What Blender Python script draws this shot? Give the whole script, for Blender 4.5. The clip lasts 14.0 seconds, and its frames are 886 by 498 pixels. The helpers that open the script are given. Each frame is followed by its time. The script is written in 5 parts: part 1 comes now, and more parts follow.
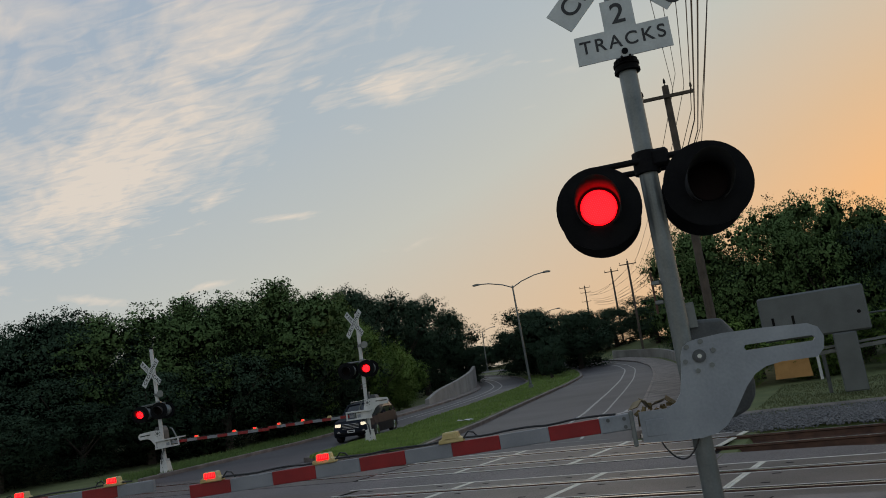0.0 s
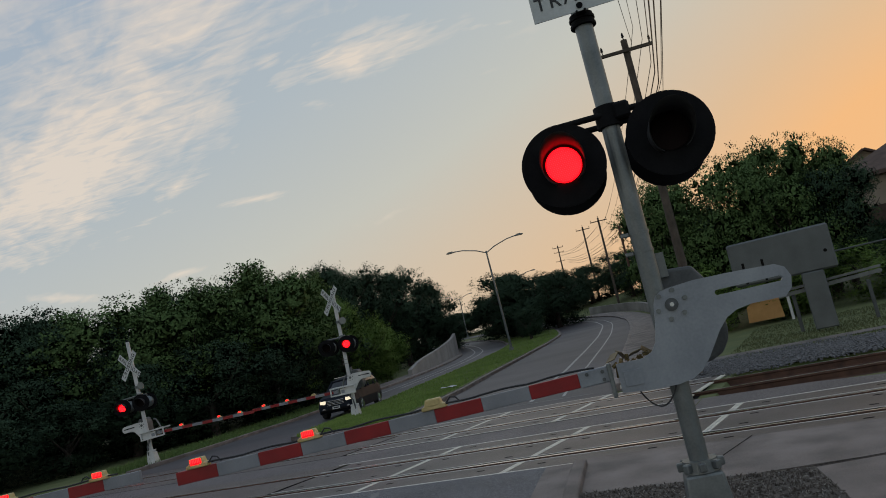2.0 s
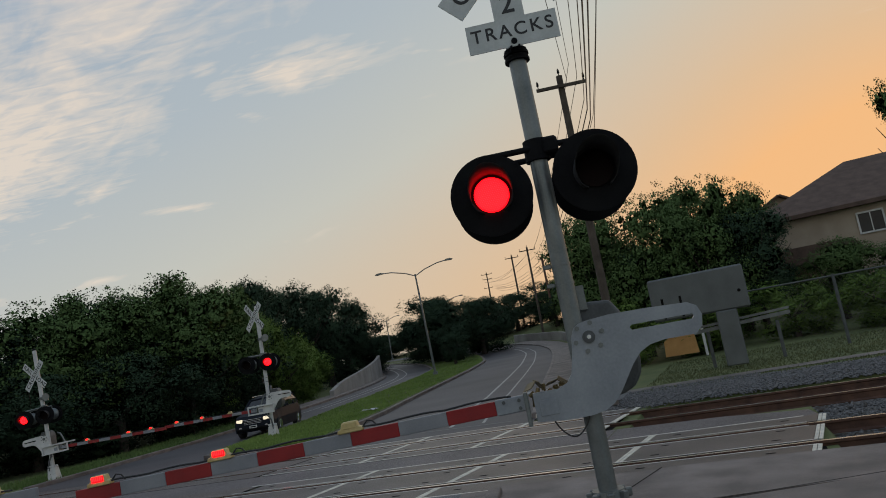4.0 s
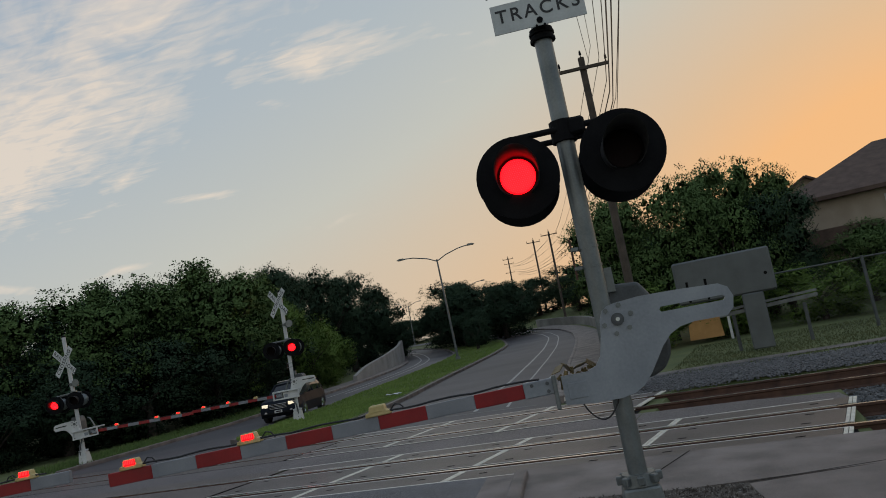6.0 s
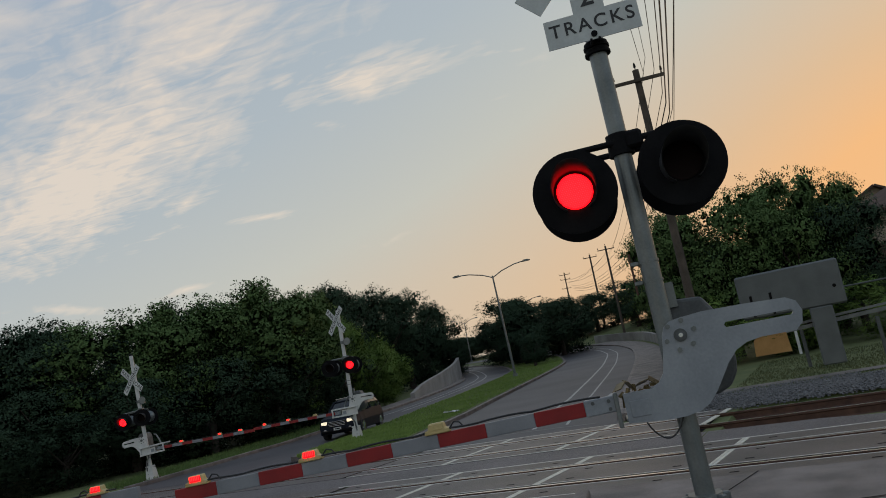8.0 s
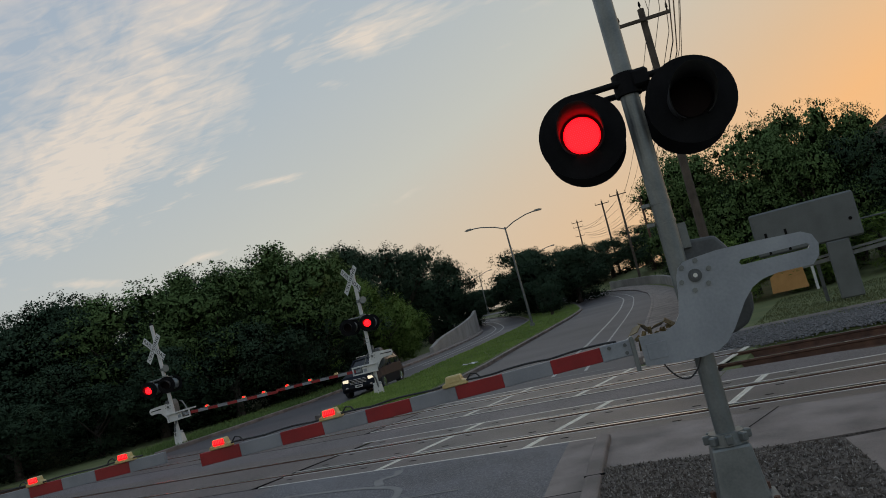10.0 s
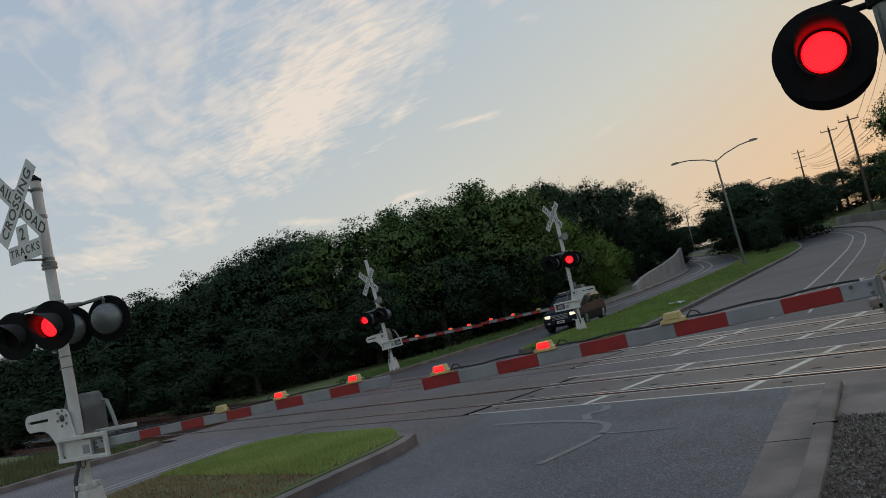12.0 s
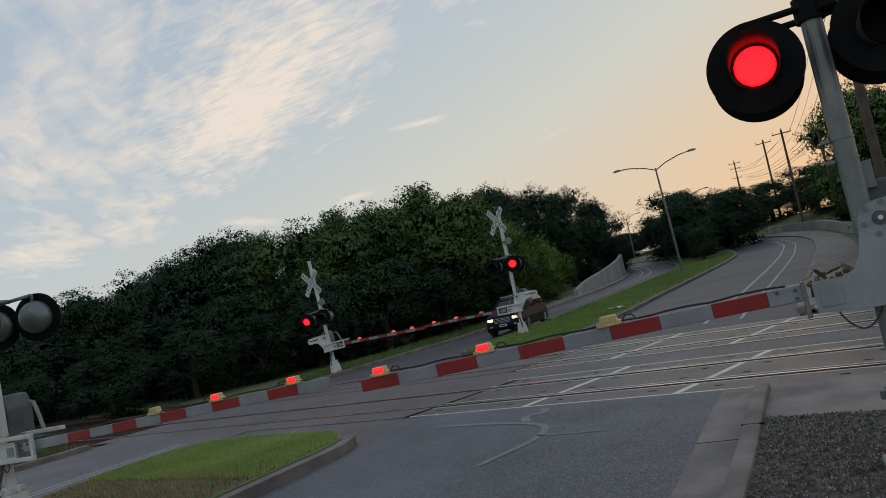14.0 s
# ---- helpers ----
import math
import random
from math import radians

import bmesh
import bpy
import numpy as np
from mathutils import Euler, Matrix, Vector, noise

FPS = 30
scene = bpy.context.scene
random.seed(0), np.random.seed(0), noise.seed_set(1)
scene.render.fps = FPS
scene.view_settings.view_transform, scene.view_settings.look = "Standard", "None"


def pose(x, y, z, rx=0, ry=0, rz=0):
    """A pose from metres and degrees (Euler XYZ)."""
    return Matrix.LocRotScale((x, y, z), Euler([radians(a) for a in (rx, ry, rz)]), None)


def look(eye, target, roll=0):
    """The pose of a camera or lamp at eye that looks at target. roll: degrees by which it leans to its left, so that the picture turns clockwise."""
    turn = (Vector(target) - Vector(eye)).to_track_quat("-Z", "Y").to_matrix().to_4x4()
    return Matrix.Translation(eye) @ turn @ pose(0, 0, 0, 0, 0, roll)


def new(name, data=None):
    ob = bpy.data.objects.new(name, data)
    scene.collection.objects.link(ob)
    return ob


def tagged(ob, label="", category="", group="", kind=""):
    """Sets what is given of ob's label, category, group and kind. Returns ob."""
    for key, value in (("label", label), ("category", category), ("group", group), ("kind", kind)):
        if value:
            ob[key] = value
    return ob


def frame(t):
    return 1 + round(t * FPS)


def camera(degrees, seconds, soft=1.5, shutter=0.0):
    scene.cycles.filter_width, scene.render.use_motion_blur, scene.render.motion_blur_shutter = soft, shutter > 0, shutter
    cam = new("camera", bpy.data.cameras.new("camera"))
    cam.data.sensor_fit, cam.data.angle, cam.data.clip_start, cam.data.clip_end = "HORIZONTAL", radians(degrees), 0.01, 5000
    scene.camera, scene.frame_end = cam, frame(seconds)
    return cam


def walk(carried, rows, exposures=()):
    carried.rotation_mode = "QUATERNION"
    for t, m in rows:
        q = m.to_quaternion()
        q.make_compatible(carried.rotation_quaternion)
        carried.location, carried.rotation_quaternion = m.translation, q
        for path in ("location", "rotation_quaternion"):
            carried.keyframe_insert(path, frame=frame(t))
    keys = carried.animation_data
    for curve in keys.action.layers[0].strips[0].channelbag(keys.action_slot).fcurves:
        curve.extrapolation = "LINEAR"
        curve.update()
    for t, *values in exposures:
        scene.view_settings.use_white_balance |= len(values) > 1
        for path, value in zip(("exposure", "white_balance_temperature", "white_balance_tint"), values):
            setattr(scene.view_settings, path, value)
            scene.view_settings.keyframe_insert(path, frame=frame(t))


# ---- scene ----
cam = camera(61.0, 14.0, soft=0.95)
PATH = [
    (0, (-0.172, -0.431, 1.748), (-1.084, 1.313, 2.1), -8.0),
    (0.5, (-0.155, -0.418, 1.743), (-1.009, 1.363, 2.058), -9.9),
    (1, (-0.156, -0.409, 1.744), (-0.971, 1.393, 2.038), -10.8),
    (1.5, (-0.168, -0.406, 1.742), (-1.009, 1.385, 2.026), -11.3),
    (2, (-0.163, -0.408, 1.732), (-1.031, 1.375, 1.993), -12.5),
    (2.5, (-0.155, -0.39, 1.736), (-0.982, 1.415, 1.982), -12.4),
    (3, (-0.137, -0.391, 1.736), (-0.87, 1.451, 1.995), -10.3),
    (3.2, (-0.113, -0.417, 1.733), (-0.783, 1.448, 2.006), -9.7),
    (5.3, (-0.165, -0.402, 1.736), (-0.901, 1.436, 2.021), -11.3),
    (5.5, (-0.171, -0.394, 1.734), (-0.917, 1.442, 2.003), -10.9),
    (6, (-0.172, -0.397, 1.729), (-0.92, 1.44, 1.984), -10.5),
    (6.5, (-0.184, -0.401, 1.74), (-1.007, 1.4, 2.018), -10.5),
    (7, (-0.181, -0.423, 1.747), (-1.063, 1.343, 2.066), -10.6),
    (7.2, (-0.176, -0.435, 1.745), (-1.044, 1.337, 2.073), -10.6),
    (9.3, (-0.203, -0.32, 1.724), (-1.105, 1.445, 1.993), -12.0),
    (9.5, (-0.195, -0.358, 1.729), (-1.109, 1.403, 1.978), -12.4),
    (10, (-0.191, -0.336, 1.724), (-1.117, 1.423, 1.939), -13.6),
    (10.5, (-0.218, -0.322, 1.723), (-1.224, 1.393, 1.939), -13.7),
    (11, (-0.248, -0.401, 1.725), (-1.446, 1.183, 1.951), -13.4),
    (11.5, (-0.269, -0.435, 1.737), (-1.597, 1.047, 1.939), -12.9),
    (12, (-0.278, -0.409, 1.731), (-1.651, 1.035, 1.902), -12.4),
    (12.5, (-0.3, -0.392, 1.715), (-1.685, 1.041, 1.88), -12.0),
    (13, (-0.275, -0.412, 1.726), (-1.642, 1.038, 1.89), -11.8),
    (13.5, (-0.27, -0.421, 1.729), (-1.606, 1.058, 1.889), -11.8),
    (14, (-0.255, -0.396, 1.716), (-1.521, 1.145, 1.864), -11.8),
]
walk(cam, [(t, look(eye, target, roll)) for t, eye, target, roll in PATH],
     exposures=((0.0, 2.80), (11.0, 2.82), (12.0, 2.95), (14.0, 2.99)))

# ---- world and light ----
SKY_LOW, SKY_HIGH = -0.6, 3.2
world = bpy.data.worlds.new("dusk")
scene.world = world
world.use_nodes = True
wn, wl = world.node_tree.nodes, world.node_tree.links
sky = wn.new("ShaderNodeTexSky")
sky.sky_type = "NISHITA"
sky.sun_disc = False
sky.sun_elevation = radians(3.0)
sky.sun_rotation = radians(12.0)
sky.altitude = 200
sky.air_density, sky.dust_density, sky.ozone_density = 1.0, 1.2, 1.0
# the dusk colours: the sky's own brightness, from dim to bright, graded from slate blue to peach
to_bw, lg, span, ramp = wn.new("ShaderNodeRGBToBW"), wn.new("ShaderNodeMath"), wn.new("ShaderNodeMapRange"), wn.new("ShaderNodeValToRGB")
lg.operation, lg.inputs[1].default_value = "LOGARITHM", 2.0
span.inputs["From Min"].default_value, span.inputs["From Max"].default_value = SKY_LOW, SKY_HIGH
ramp.color_ramp.elements[0].color, ramp.color_ramp.elements[1].color = (0.31, 0.385, 0.49, 1), (0.87, 0.485, 0.22, 1)
for at, col in ((0.28, (0.41, 0.465, 0.50)), (0.46, (0.53, 0.53, 0.475)), (0.59, (0.61, 0.51, 0.39)), (0.77, (0.71, 0.49, 0.30))):
    ramp.color_ramp.elements.new(at).color = (*col, 1)
wl.new(sky.outputs[0], to_bw.inputs[0])
wl.new(to_bw.outputs[0], lg.inputs[0])
wl.new(lg.outputs[0], span.inputs[0])
wl.new(span.outputs[0], ramp.inputs[0])
wl.new(ramp.outputs[0], wn["Background"].inputs["Color"])
wn["Background"].inputs["Strength"].default_value = 0.15
sun = new("sun", bpy.data.lights.new("sun", "SUN"))
sun.data.energy, sun.data.angle, sun.data.color = 0.08, radians(15), (1.0, 0.62, 0.35)
sun.matrix_world = look((0, 0, 50), (-7, -50, 47))


# ---- materials ----
def nodes_of(name):
    m = bpy.data.materials.new(name)
    m.use_nodes = True
    nt = m.node_tree
    return m, nt, nt.nodes["Principled BSDF"]


def mat(name, a, b, rough=0.6, scale=8.0, fine=80.0, bump=0.2, metal=0.0, contrast=0.5, spec=0.5, vary=0.0):
    """Two colours mixed by a broad and a fine noise, with relief."""
    m, nt, bsdf = nodes_of(name)
    N, L = nt.nodes, nt.links
    tc = N.new("ShaderNodeTexCoord")
    n1, n2 = N.new("ShaderNodeTexNoise"), N.new("ShaderNodeTexNoise")
    n1.inputs["Scale"].default_value, n2.inputs["Scale"].default_value = scale, fine
    n1.inputs["Detail"].default_value, n2.inputs["Detail"].default_value = 5, 3
    L.new(tc.outputs["Object"], n1.inputs["Vector"])
    L.new(tc.outputs["Object"], n2.inputs["Vector"])
    mix = N.new("ShaderNodeMath")
    mix.operation = "MULTIPLY_ADD"
    L.new(n2.outputs[0], mix.inputs[0])
    mix.inputs[1].default_value = 0.4
    L.new(n1.outputs[0], mix.inputs[2])
    ramp = N.new("ShaderNodeValToRGB")
    ramp.color_ramp.elements[0].position = 0.7 - contrast * 0.5
    ramp.color_ramp.elements[1].position = 0.7 + contrast * 0.5
    ramp.color_ramp.elements[0].color, ramp.color_ramp.elements[1].color = (*a, 1), (*b, 1)
    L.new(mix.outputs[0], ramp.inputs[0])
    out = ramp.outputs[0]
    if vary:
        info, hsv, mr = N.new("ShaderNodeObjectInfo"), N.new("ShaderNodeHueSaturation"), N.new("ShaderNodeMapRange")
        mr.inputs["To Min"].default_value, mr.inputs["To Max"].default_value = 1 - vary, 1 + vary
        L.new(info.outputs["Random"], mr.inputs[0])
        L.new(mr.outputs[0], hsv.inputs["Value"])
        L.new(out, hsv.inputs["Color"])
        out = hsv.outputs[0]
    L.new(out, bsdf.inputs["Base Color"])
    bsdf.inputs["Roughness"].default_value = rough
    bsdf.inputs["Metallic"].default_value = metal
    bsdf.inputs["Specular IOR Level"].default_value = spec
    if bump:
        bp = N.new("ShaderNodeBump")
        bp.inputs["Strength"].default_value = bump
        bp.inputs["Distance"].default_value = 0.01
        L.new(n2.outputs[0], bp.inputs["Height"])
        L.new(bp.outputs[0], bsdf.inputs["Normal"])
    return m


def glow(name, colour, strength):
    m, nt, bsdf = nodes_of(name)
    bsdf.inputs["Base Color"].default_value = (*[c * 0.5 for c in colour], 1)
    bsdf.inputs["Emission Color"].default_value = (*colour, 1)
    bsdf.inputs["Emission Strength"].default_value = strength
    bsdf.inputs["Specular IOR Level"].default_value = 0.1
    bsdf.inputs["Roughness"].default_value = 0.3
    return m


def asphalt(name, a, b, stone, rough, grit):
    """Asphalt: broad stains, and single pale and dark stones in the binder."""
    m = mat(name, a, b, rough, 0.7, 190, 0.9, contrast=0.34)
    nt = m.node_tree
    N, L = nt.nodes, nt.links
    bsdf = N["Principled BSDF"]
    src = bsdf.inputs["Base Color"].links[0].from_socket
    tc, vo = N.new("ShaderNodeTexCoord"), N.new("ShaderNodeTexVoronoi")
    vo.inputs["Scale"].default_value = grit
    L.new(tc.outputs["Object"], vo.inputs["Vector"])
    sep, ramp, mix = N.new("ShaderNodeSeparateColor"), N.new("ShaderNodeValToRGB"), N.new("ShaderNodeMix")
    L.new(vo.outputs["Color"], sep.inputs[0])
    ramp.color_ramp.elements[0].position, ramp.color_ramp.elements[1].position = 0.5, 1.0
    ramp.color_ramp.elements[0].color, ramp.color_ramp.elements[1].color = (0, 0, 0, 1), (0.75, 0.75, 0.75, 1)
    L.new(sep.outputs[0], ramp.inputs[0])
    mix.data_type = "RGBA"
    L.new(ramp.outputs[0], mix.inputs[0])
    L.new(src, mix.inputs[6])
    mix.inputs[7].default_value = (*stone, 1)
    L.new(mix.outputs[2], bsdf.inputs["Base Color"])
    return m


ASPHALT_NEW = asphalt("asphalt_dark", (0.034, 0.037, 0.047), (0.094, 0.099, 0.115), (0.28, 0.28, 0.30), 0.55, 88)
ASPHALT_OLD = asphalt("asphalt_worn", (0.058, 0.050, 0.054), (0.118, 0.100, 0.106), (0.22, 0.195, 0.195), 0.5, 80)
ASPHALT_BROWN = asphalt("asphalt_brown", (0.060, 0.046, 0.043), (0.120, 0.094, 0.086), (0.21, 0.175, 0.16), 0.5, 80)
ASPHALT_FAR = mat("asphalt_far", (0.044, 0.040, 0.044), (0.092, 0.083, 0.088), 0.6, 0.25, 60, 0.3, contrast=0.36)
CONCRETE = mat("concrete", (0.098, 0.081, 0.074), (0.235, 0.195, 0.178), 0.62, 1.6, 90, 0.6, contrast=0.36, vary=0.1)
PANEL = mat("panel_concrete", (0.033, 0.026, 0.026), (0.096, 0.076, 0.075), 0.42, 0.9, 60, 0.5, contrast=0.4, vary=0.12)
JOINT = mat("panel_edge_pale", (0.52, 0.49, 0.42), (0.80, 0.77, 0.67), 0.5, 6, 60, 0.2, metal=0.1)
EDGE_STEEL = mat("panel_edge_steel", (0.55, 0.53, 0.50), (0.80, 0.78, 0.74), 0.35, 4, 40, 0.05, metal=0.3)
STEEL_TOP = mat("polished_rail", (0.55, 0.55, 0.57), (0.78, 0.78, 0.80), 0.25, 3, 40, 0.05, metal=1.0)
RUST = mat("rusty_rail", (0.055, 0.028, 0.02), (0.13, 0.065, 0.042), 0.85, 5, 60, 0.5)
# near-black for joints and slots; also painted shade in the rail flangeways
DARK = mat("dark_gap_and_shade", (0.006, 0.005, 0.005), (0.014, 0.013, 0.012), 0.95, 6, 50, 0.2, spec=0.1)
TIE = mat("creosoted_wood", (0.03, 0.022, 0.016), (0.075, 0.055, 0.042), 0.9, 4, 40, 0.5, vary=0.2)
STONE = mat("ballast_stone", (0.06, 0.06, 0.063), (0.22, 0.215, 0.215), 0.85, 12, 60, 0.3, contrast=0.6)
PALE_CHIP = mat("pale_chip", (0.14, 0.125, 0.11), (0.46, 0.43, 0.39), 0.8, 12, 60, 0.3, contrast=0.6)
DIRT = mat("soil", (0.07, 0.055, 0.035), (0.13, 0.10, 0.065), 0.95, 0.5, 20, 0.5)
MULCH = mat("mulch", (0.045, 0.037, 0.031), (0.135, 0.112, 0.094), 0.9, 9, 60, 0.8)
GRASS_GROUND = mat("grass_ground", (0.07, 0.095, 0.028), (0.14, 0.155, 0.055), 0.95, 0.7, 30, 0.6)
GRASS = mat("grass_blade", (0.115, 0.195, 0.032), (0.22, 0.31, 0.068), 0.7, 0.8, 9, 0.0)
STRAW = mat("dry_grass", (0.20, 0.13, 0.07), (0.34, 0.24, 0.13), 0.85, 2, 12, 0.0)
LEAF_DARK = mat("leaf_dark", (0.032, 0.056, 0.036), (0.066, 0.106, 0.060), 0.85, 0.35, 3, 0.0, spec=0.03)
LEAF_MID = mat("leaf_mid", (0.075, 0.125, 0.045), (0.145, 0.215, 0.078), 0.85, 0.35, 3, 0.0, spec=0.03)
LEAF_LIGHT = mat("leaf_light", (0.12, 0.20, 0.045), (0.21, 0.30, 0.085), 0.85, 0.4, 3, 0.0, spec=0.03)
BARK = mat("bark", (0.03, 0.024, 0.018), (0.08, 0.062, 0.048), 0.95, 4, 30, 0.8)
HOOD = mat("hood_black", (0.03, 0.03, 0.03), (0.05, 0.05, 0.05), 0.7, 6, 60, 0.05, spec=0.15)
HOOD_IN = mat("hood_inside", (0.026, 0.026, 0.026), (0.044, 0.044, 0.044), 0.6, 6, 60, 0.05, spec=0.2)
HOUSING = mat("dark_cast_metal", (0.06, 0.065, 0.068), (0.12, 0.128, 0.13), 0.6, 5, 50, 0.15)
GRAVEL = mat("gravel_bed", (0.07, 0.068, 0.068), (0.20, 0.195, 0.19), 0.95, 14, 60, 1.0)
GALV = mat("galvanised_steel", (0.105, 0.118, 0.118), (0.225, 0.242, 0.24), 0.42, 5, 60, 0.08, metal=0.55, contrast=0.7)
PLATE = mat("grey_painted_plate", (0.20, 0.222, 0.25), (0.315, 0.34, 0.37), 0.42, 3, 50, 0.06, metal=0.25)
WHITE_PAINT = mat("white_paint", (0.46, 0.46, 0.45), (0.64, 0.64, 0.62), 0.5, 4, 50, 0.08)
ARM_WHITE = mat("reflective_white", (0.17, 0.18, 0.20), (0.27, 0.28, 0.30), 0.45, 4, 120, 0.1)
ARM_RED = mat("reflective_red", (0.19, 0.005, 0.008), (0.31, 0.009, 0.012), 0.4, 4, 120, 0.1)
SIGN_WHITE = mat("sign_white", (0.44, 0.46, 0.45), (0.58, 0.60, 0.59), 0.4, 5, 60, 0.04)
BLACK = mat("black_paint", (0.004, 0.004, 0.005), (0.010, 0.010, 0.011), 0.75, 6, 60, 0.05, spec=0.12)
BLACK_LETTER = mat("black_letter", (0.01, 0.01, 0.011), (0.02, 0.02, 0.022), 0.5, 6, 60, 0.0)
LENS_OFF = mat("dark_lens", (0.006, 0.003, 0.003), (0.012, 0.005, 0.005), 0.6, 6, 40, 0.0, spec=0.1)
LENS_LIT = glow("lit_red_lens", (1.0, 0.0012, 0.0032), 0.8)
LED = glow("red_led", (1.0, 0.022, 0.028), 0.9)
AMBER_CASE = mat("amber_case", (0.42, 0.32, 0.12), (0.60, 0.48, 0.22), 0.35, 8, 40, 0.0)
ARM_LED = glow("arm_light_red", (1.0, 0.014, 0.014), 0.6)
CABLE = mat("black_cable", (0.008, 0.008, 0.008), (0.02, 0.02, 0.02), 0.5, 8, 40, 0.0)
POLE_WOOD = mat("weathered_pole", (0.05, 0.038, 0.028), (0.11, 0.085, 0.065), 0.9, 3, 30, 0.4)
WALL_CONC = mat("retaining_concrete", (0.20, 0.185, 0.17), (0.42, 0.39, 0.36), 0.85, 0.5, 20, 0.4, contrast=0.6)
HOUSE_WALL = mat("tan_siding", (0.30, 0.24, 0.18), (0.40, 0.33, 0.25), 0.85, 1.2, 20, 0.2)
ROOF = mat("brown_shingle", (0.07, 0.045, 0.035), (0.13, 0.085, 0.065), 0.9, 2.0, 14, 0.5)
GLASS = mat("window_glass", (0.012, 0.013, 0.016), (0.02, 0.022, 0.026), 0.15, 2, 10, 0.0, spec=0.3)
FENCE = mat("dull_fence_steel", (0.05, 0.055, 0.055), (0.10, 0.108, 0.108), 0.6, 5, 50, 0.0)
VERGE_GRASS = mat("verge_grass_blade", (0.07, 0.125, 0.03), (0.14, 0.21, 0.055), 0.8, 0.6, 6, 0.0)
DULL_GRASS = mat("dull_grass", (0.06, 0.075, 0.026), (0.125, 0.13, 0.055), 0.85, 0.8, 9, 0.0)
BRASS = mat("old_brass", (0.10, 0.075, 0.035), (0.24, 0.18, 0.08), 0.5, 12, 60, 0.1, metal=0.5)
CAR_PAINT = mat("dark_car_paint", (0.012, 0.015, 0.022), (0.022, 0.026, 0.036), 0.5, 3, 30, 0.0, spec=0.06)
CHROME = mat("chrome", (0.55, 0.55, 0.56), (0.7, 0.7, 0.71), 0.15, 3, 30, 0.0, metal=1.0)
RUBBER = mat("rubber", (0.012, 0.012, 0.012), (0.025, 0.025, 0.025), 0.8, 8, 40, 0.1)
HEADLIGHT = glow("headlight", (1.0, 0.86, 0.62), 0.13)
GRASS_NEAR = mat("sunny_grass_blade", (0.21, 0.30, 0.065), (0.38, 0.45, 0.14), 0.7, 0.8, 9, 0.0)
ROAD_WHITE = mat("road_paint_white", (0.28, 0.27, 0.26), (0.48, 0.47, 0.45), 0.7, 3, 60, 0.1)
CRACK_FILL = mat("crack_repair", (0.17, 0.165, 0.16), (0.25, 0.245, 0.235), 0.8, 5, 60, 0.1)
UTILITY_BOX = mat("grey_green_cabinet", (0.085, 0.092, 0.09), (0.13, 0.14, 0.138), 0.5, 2, 40, 0.06, metal=0.2)
ORANGE_BOARD = mat("orange_board", (0.42, 0.22, 0.07), (0.55, 0.30, 0.11), 0.8, 3, 30, 0.1)


# ---- mesh helpers ----
def link(name, bm, material, parent=None, label="", smooth=False):
    me = bpy.data.meshes.new(name)
    bm.normal_update()
    bm.to_mesh(me)
    bm.free()
    for m in material if isinstance(material, (list, tuple)) else (material,):
        me.materials.append(m)
    if smooth:
        for p in me.polygons:
            p.use_smooth = True
    ob = new(name, me)
    if parent:
        ob.parent = parent
    if label:
        ob["label"] = label
    return ob


def part(name, bm, material, parent, label="", smooth=False):
    return link(name, bm, material, parent, label, smooth)


def box(bm, c, s, rot=None, bevel=0.0):
    m = Matrix.Translation(c) @ (rot.to_4x4() if rot else Matrix()) @ Matrix.Diagonal((*s, 1))
    vs = bmesh.ops.create_cube(bm, size=1.0, matrix=m)["verts"]
    if bevel:
        es = list({e for v in vs for e in v.link_edges})
        bmesh.ops.bevel(bm, geom=es, offset=bevel, segments=1, affect="EDGES", profile=0.5)
    return vs


def tube(bm, p, q, r, r2=None, seg=12, caps=True):
    """A round bar from p to q."""
    p, q = Vector(p), Vector(q)
    d = q - p
    m = Matrix.Translation((p + q) / 2) @ d.to_track_quat("Z", "Y").to_matrix().to_4x4()
    return bmesh.ops.create_cone(bm, cap_ends=caps, segments=seg, radius1=r, radius2=r if r2 is None else r2, depth=d.length, matrix=m)["verts"]


def sweep(bm, pts, r, seg=6):
    pts = [Vector(p) for p in pts]
    rings = []
    for i, p in enumerate(pts):
        d = (pts[min(i + 1, len(pts) - 1)] - pts[max(i - 1, 0)]).normalized()
        q = d.to_track_quat("Z", "Y")
        rings.append([bm.verts.new(p + q @ Vector((r * math.cos(6.2832 * k / seg), r * math.sin(6.2832 * k / seg), 0))) for k in range(seg)])
    for a, b in zip(rings, rings[1:]):
        for k in range(seg):
            bm.faces.new((a[k], a[(k + 1) % seg], b[(k + 1) % seg], b[k]))
    bm.faces.new(rings[0][::-1])
    bm.faces.new(rings[-1])


def prism(bm, pts, y0, y1):
    """A plate with an outline in x and z, from depth y0 to y1."""
    a = [bm.verts.new((x, y0, z)) for x, z in pts]
    b = [bm.verts.new((x, y1, z)) for x, z in pts]
    n = len(pts)
    bm.faces.new(a)
    bm.faces.new(b[::-1])
    for i in range(n):
        bm.faces.new((a[i], b[i], b[(i + 1) % n], a[(i + 1) % n]))
    bmesh.ops.recalc_face_normals(bm, faces=bm.faces)


def height(y):
    """The ground's rise beyond the crossing."""
    return 0.021 * max(0.0, y - 27) + 0.03 * max(0.0, y - 72) - 0.03 * max(0.0, y - 110)


def along(pts, y):
    """x of a line of (x, y) points at y."""
    if y <= pts[0][1]:
        i = 0
    else:
        i = min(len(pts) - 2, max(k for k in range(len(pts)) if pts[k][1] <= y))
    (x0, y0), (x1, y1) = pts[i], pts[i + 1]
    return x0 + (x1 - x0) * (y - y0) / (y1 - y0)


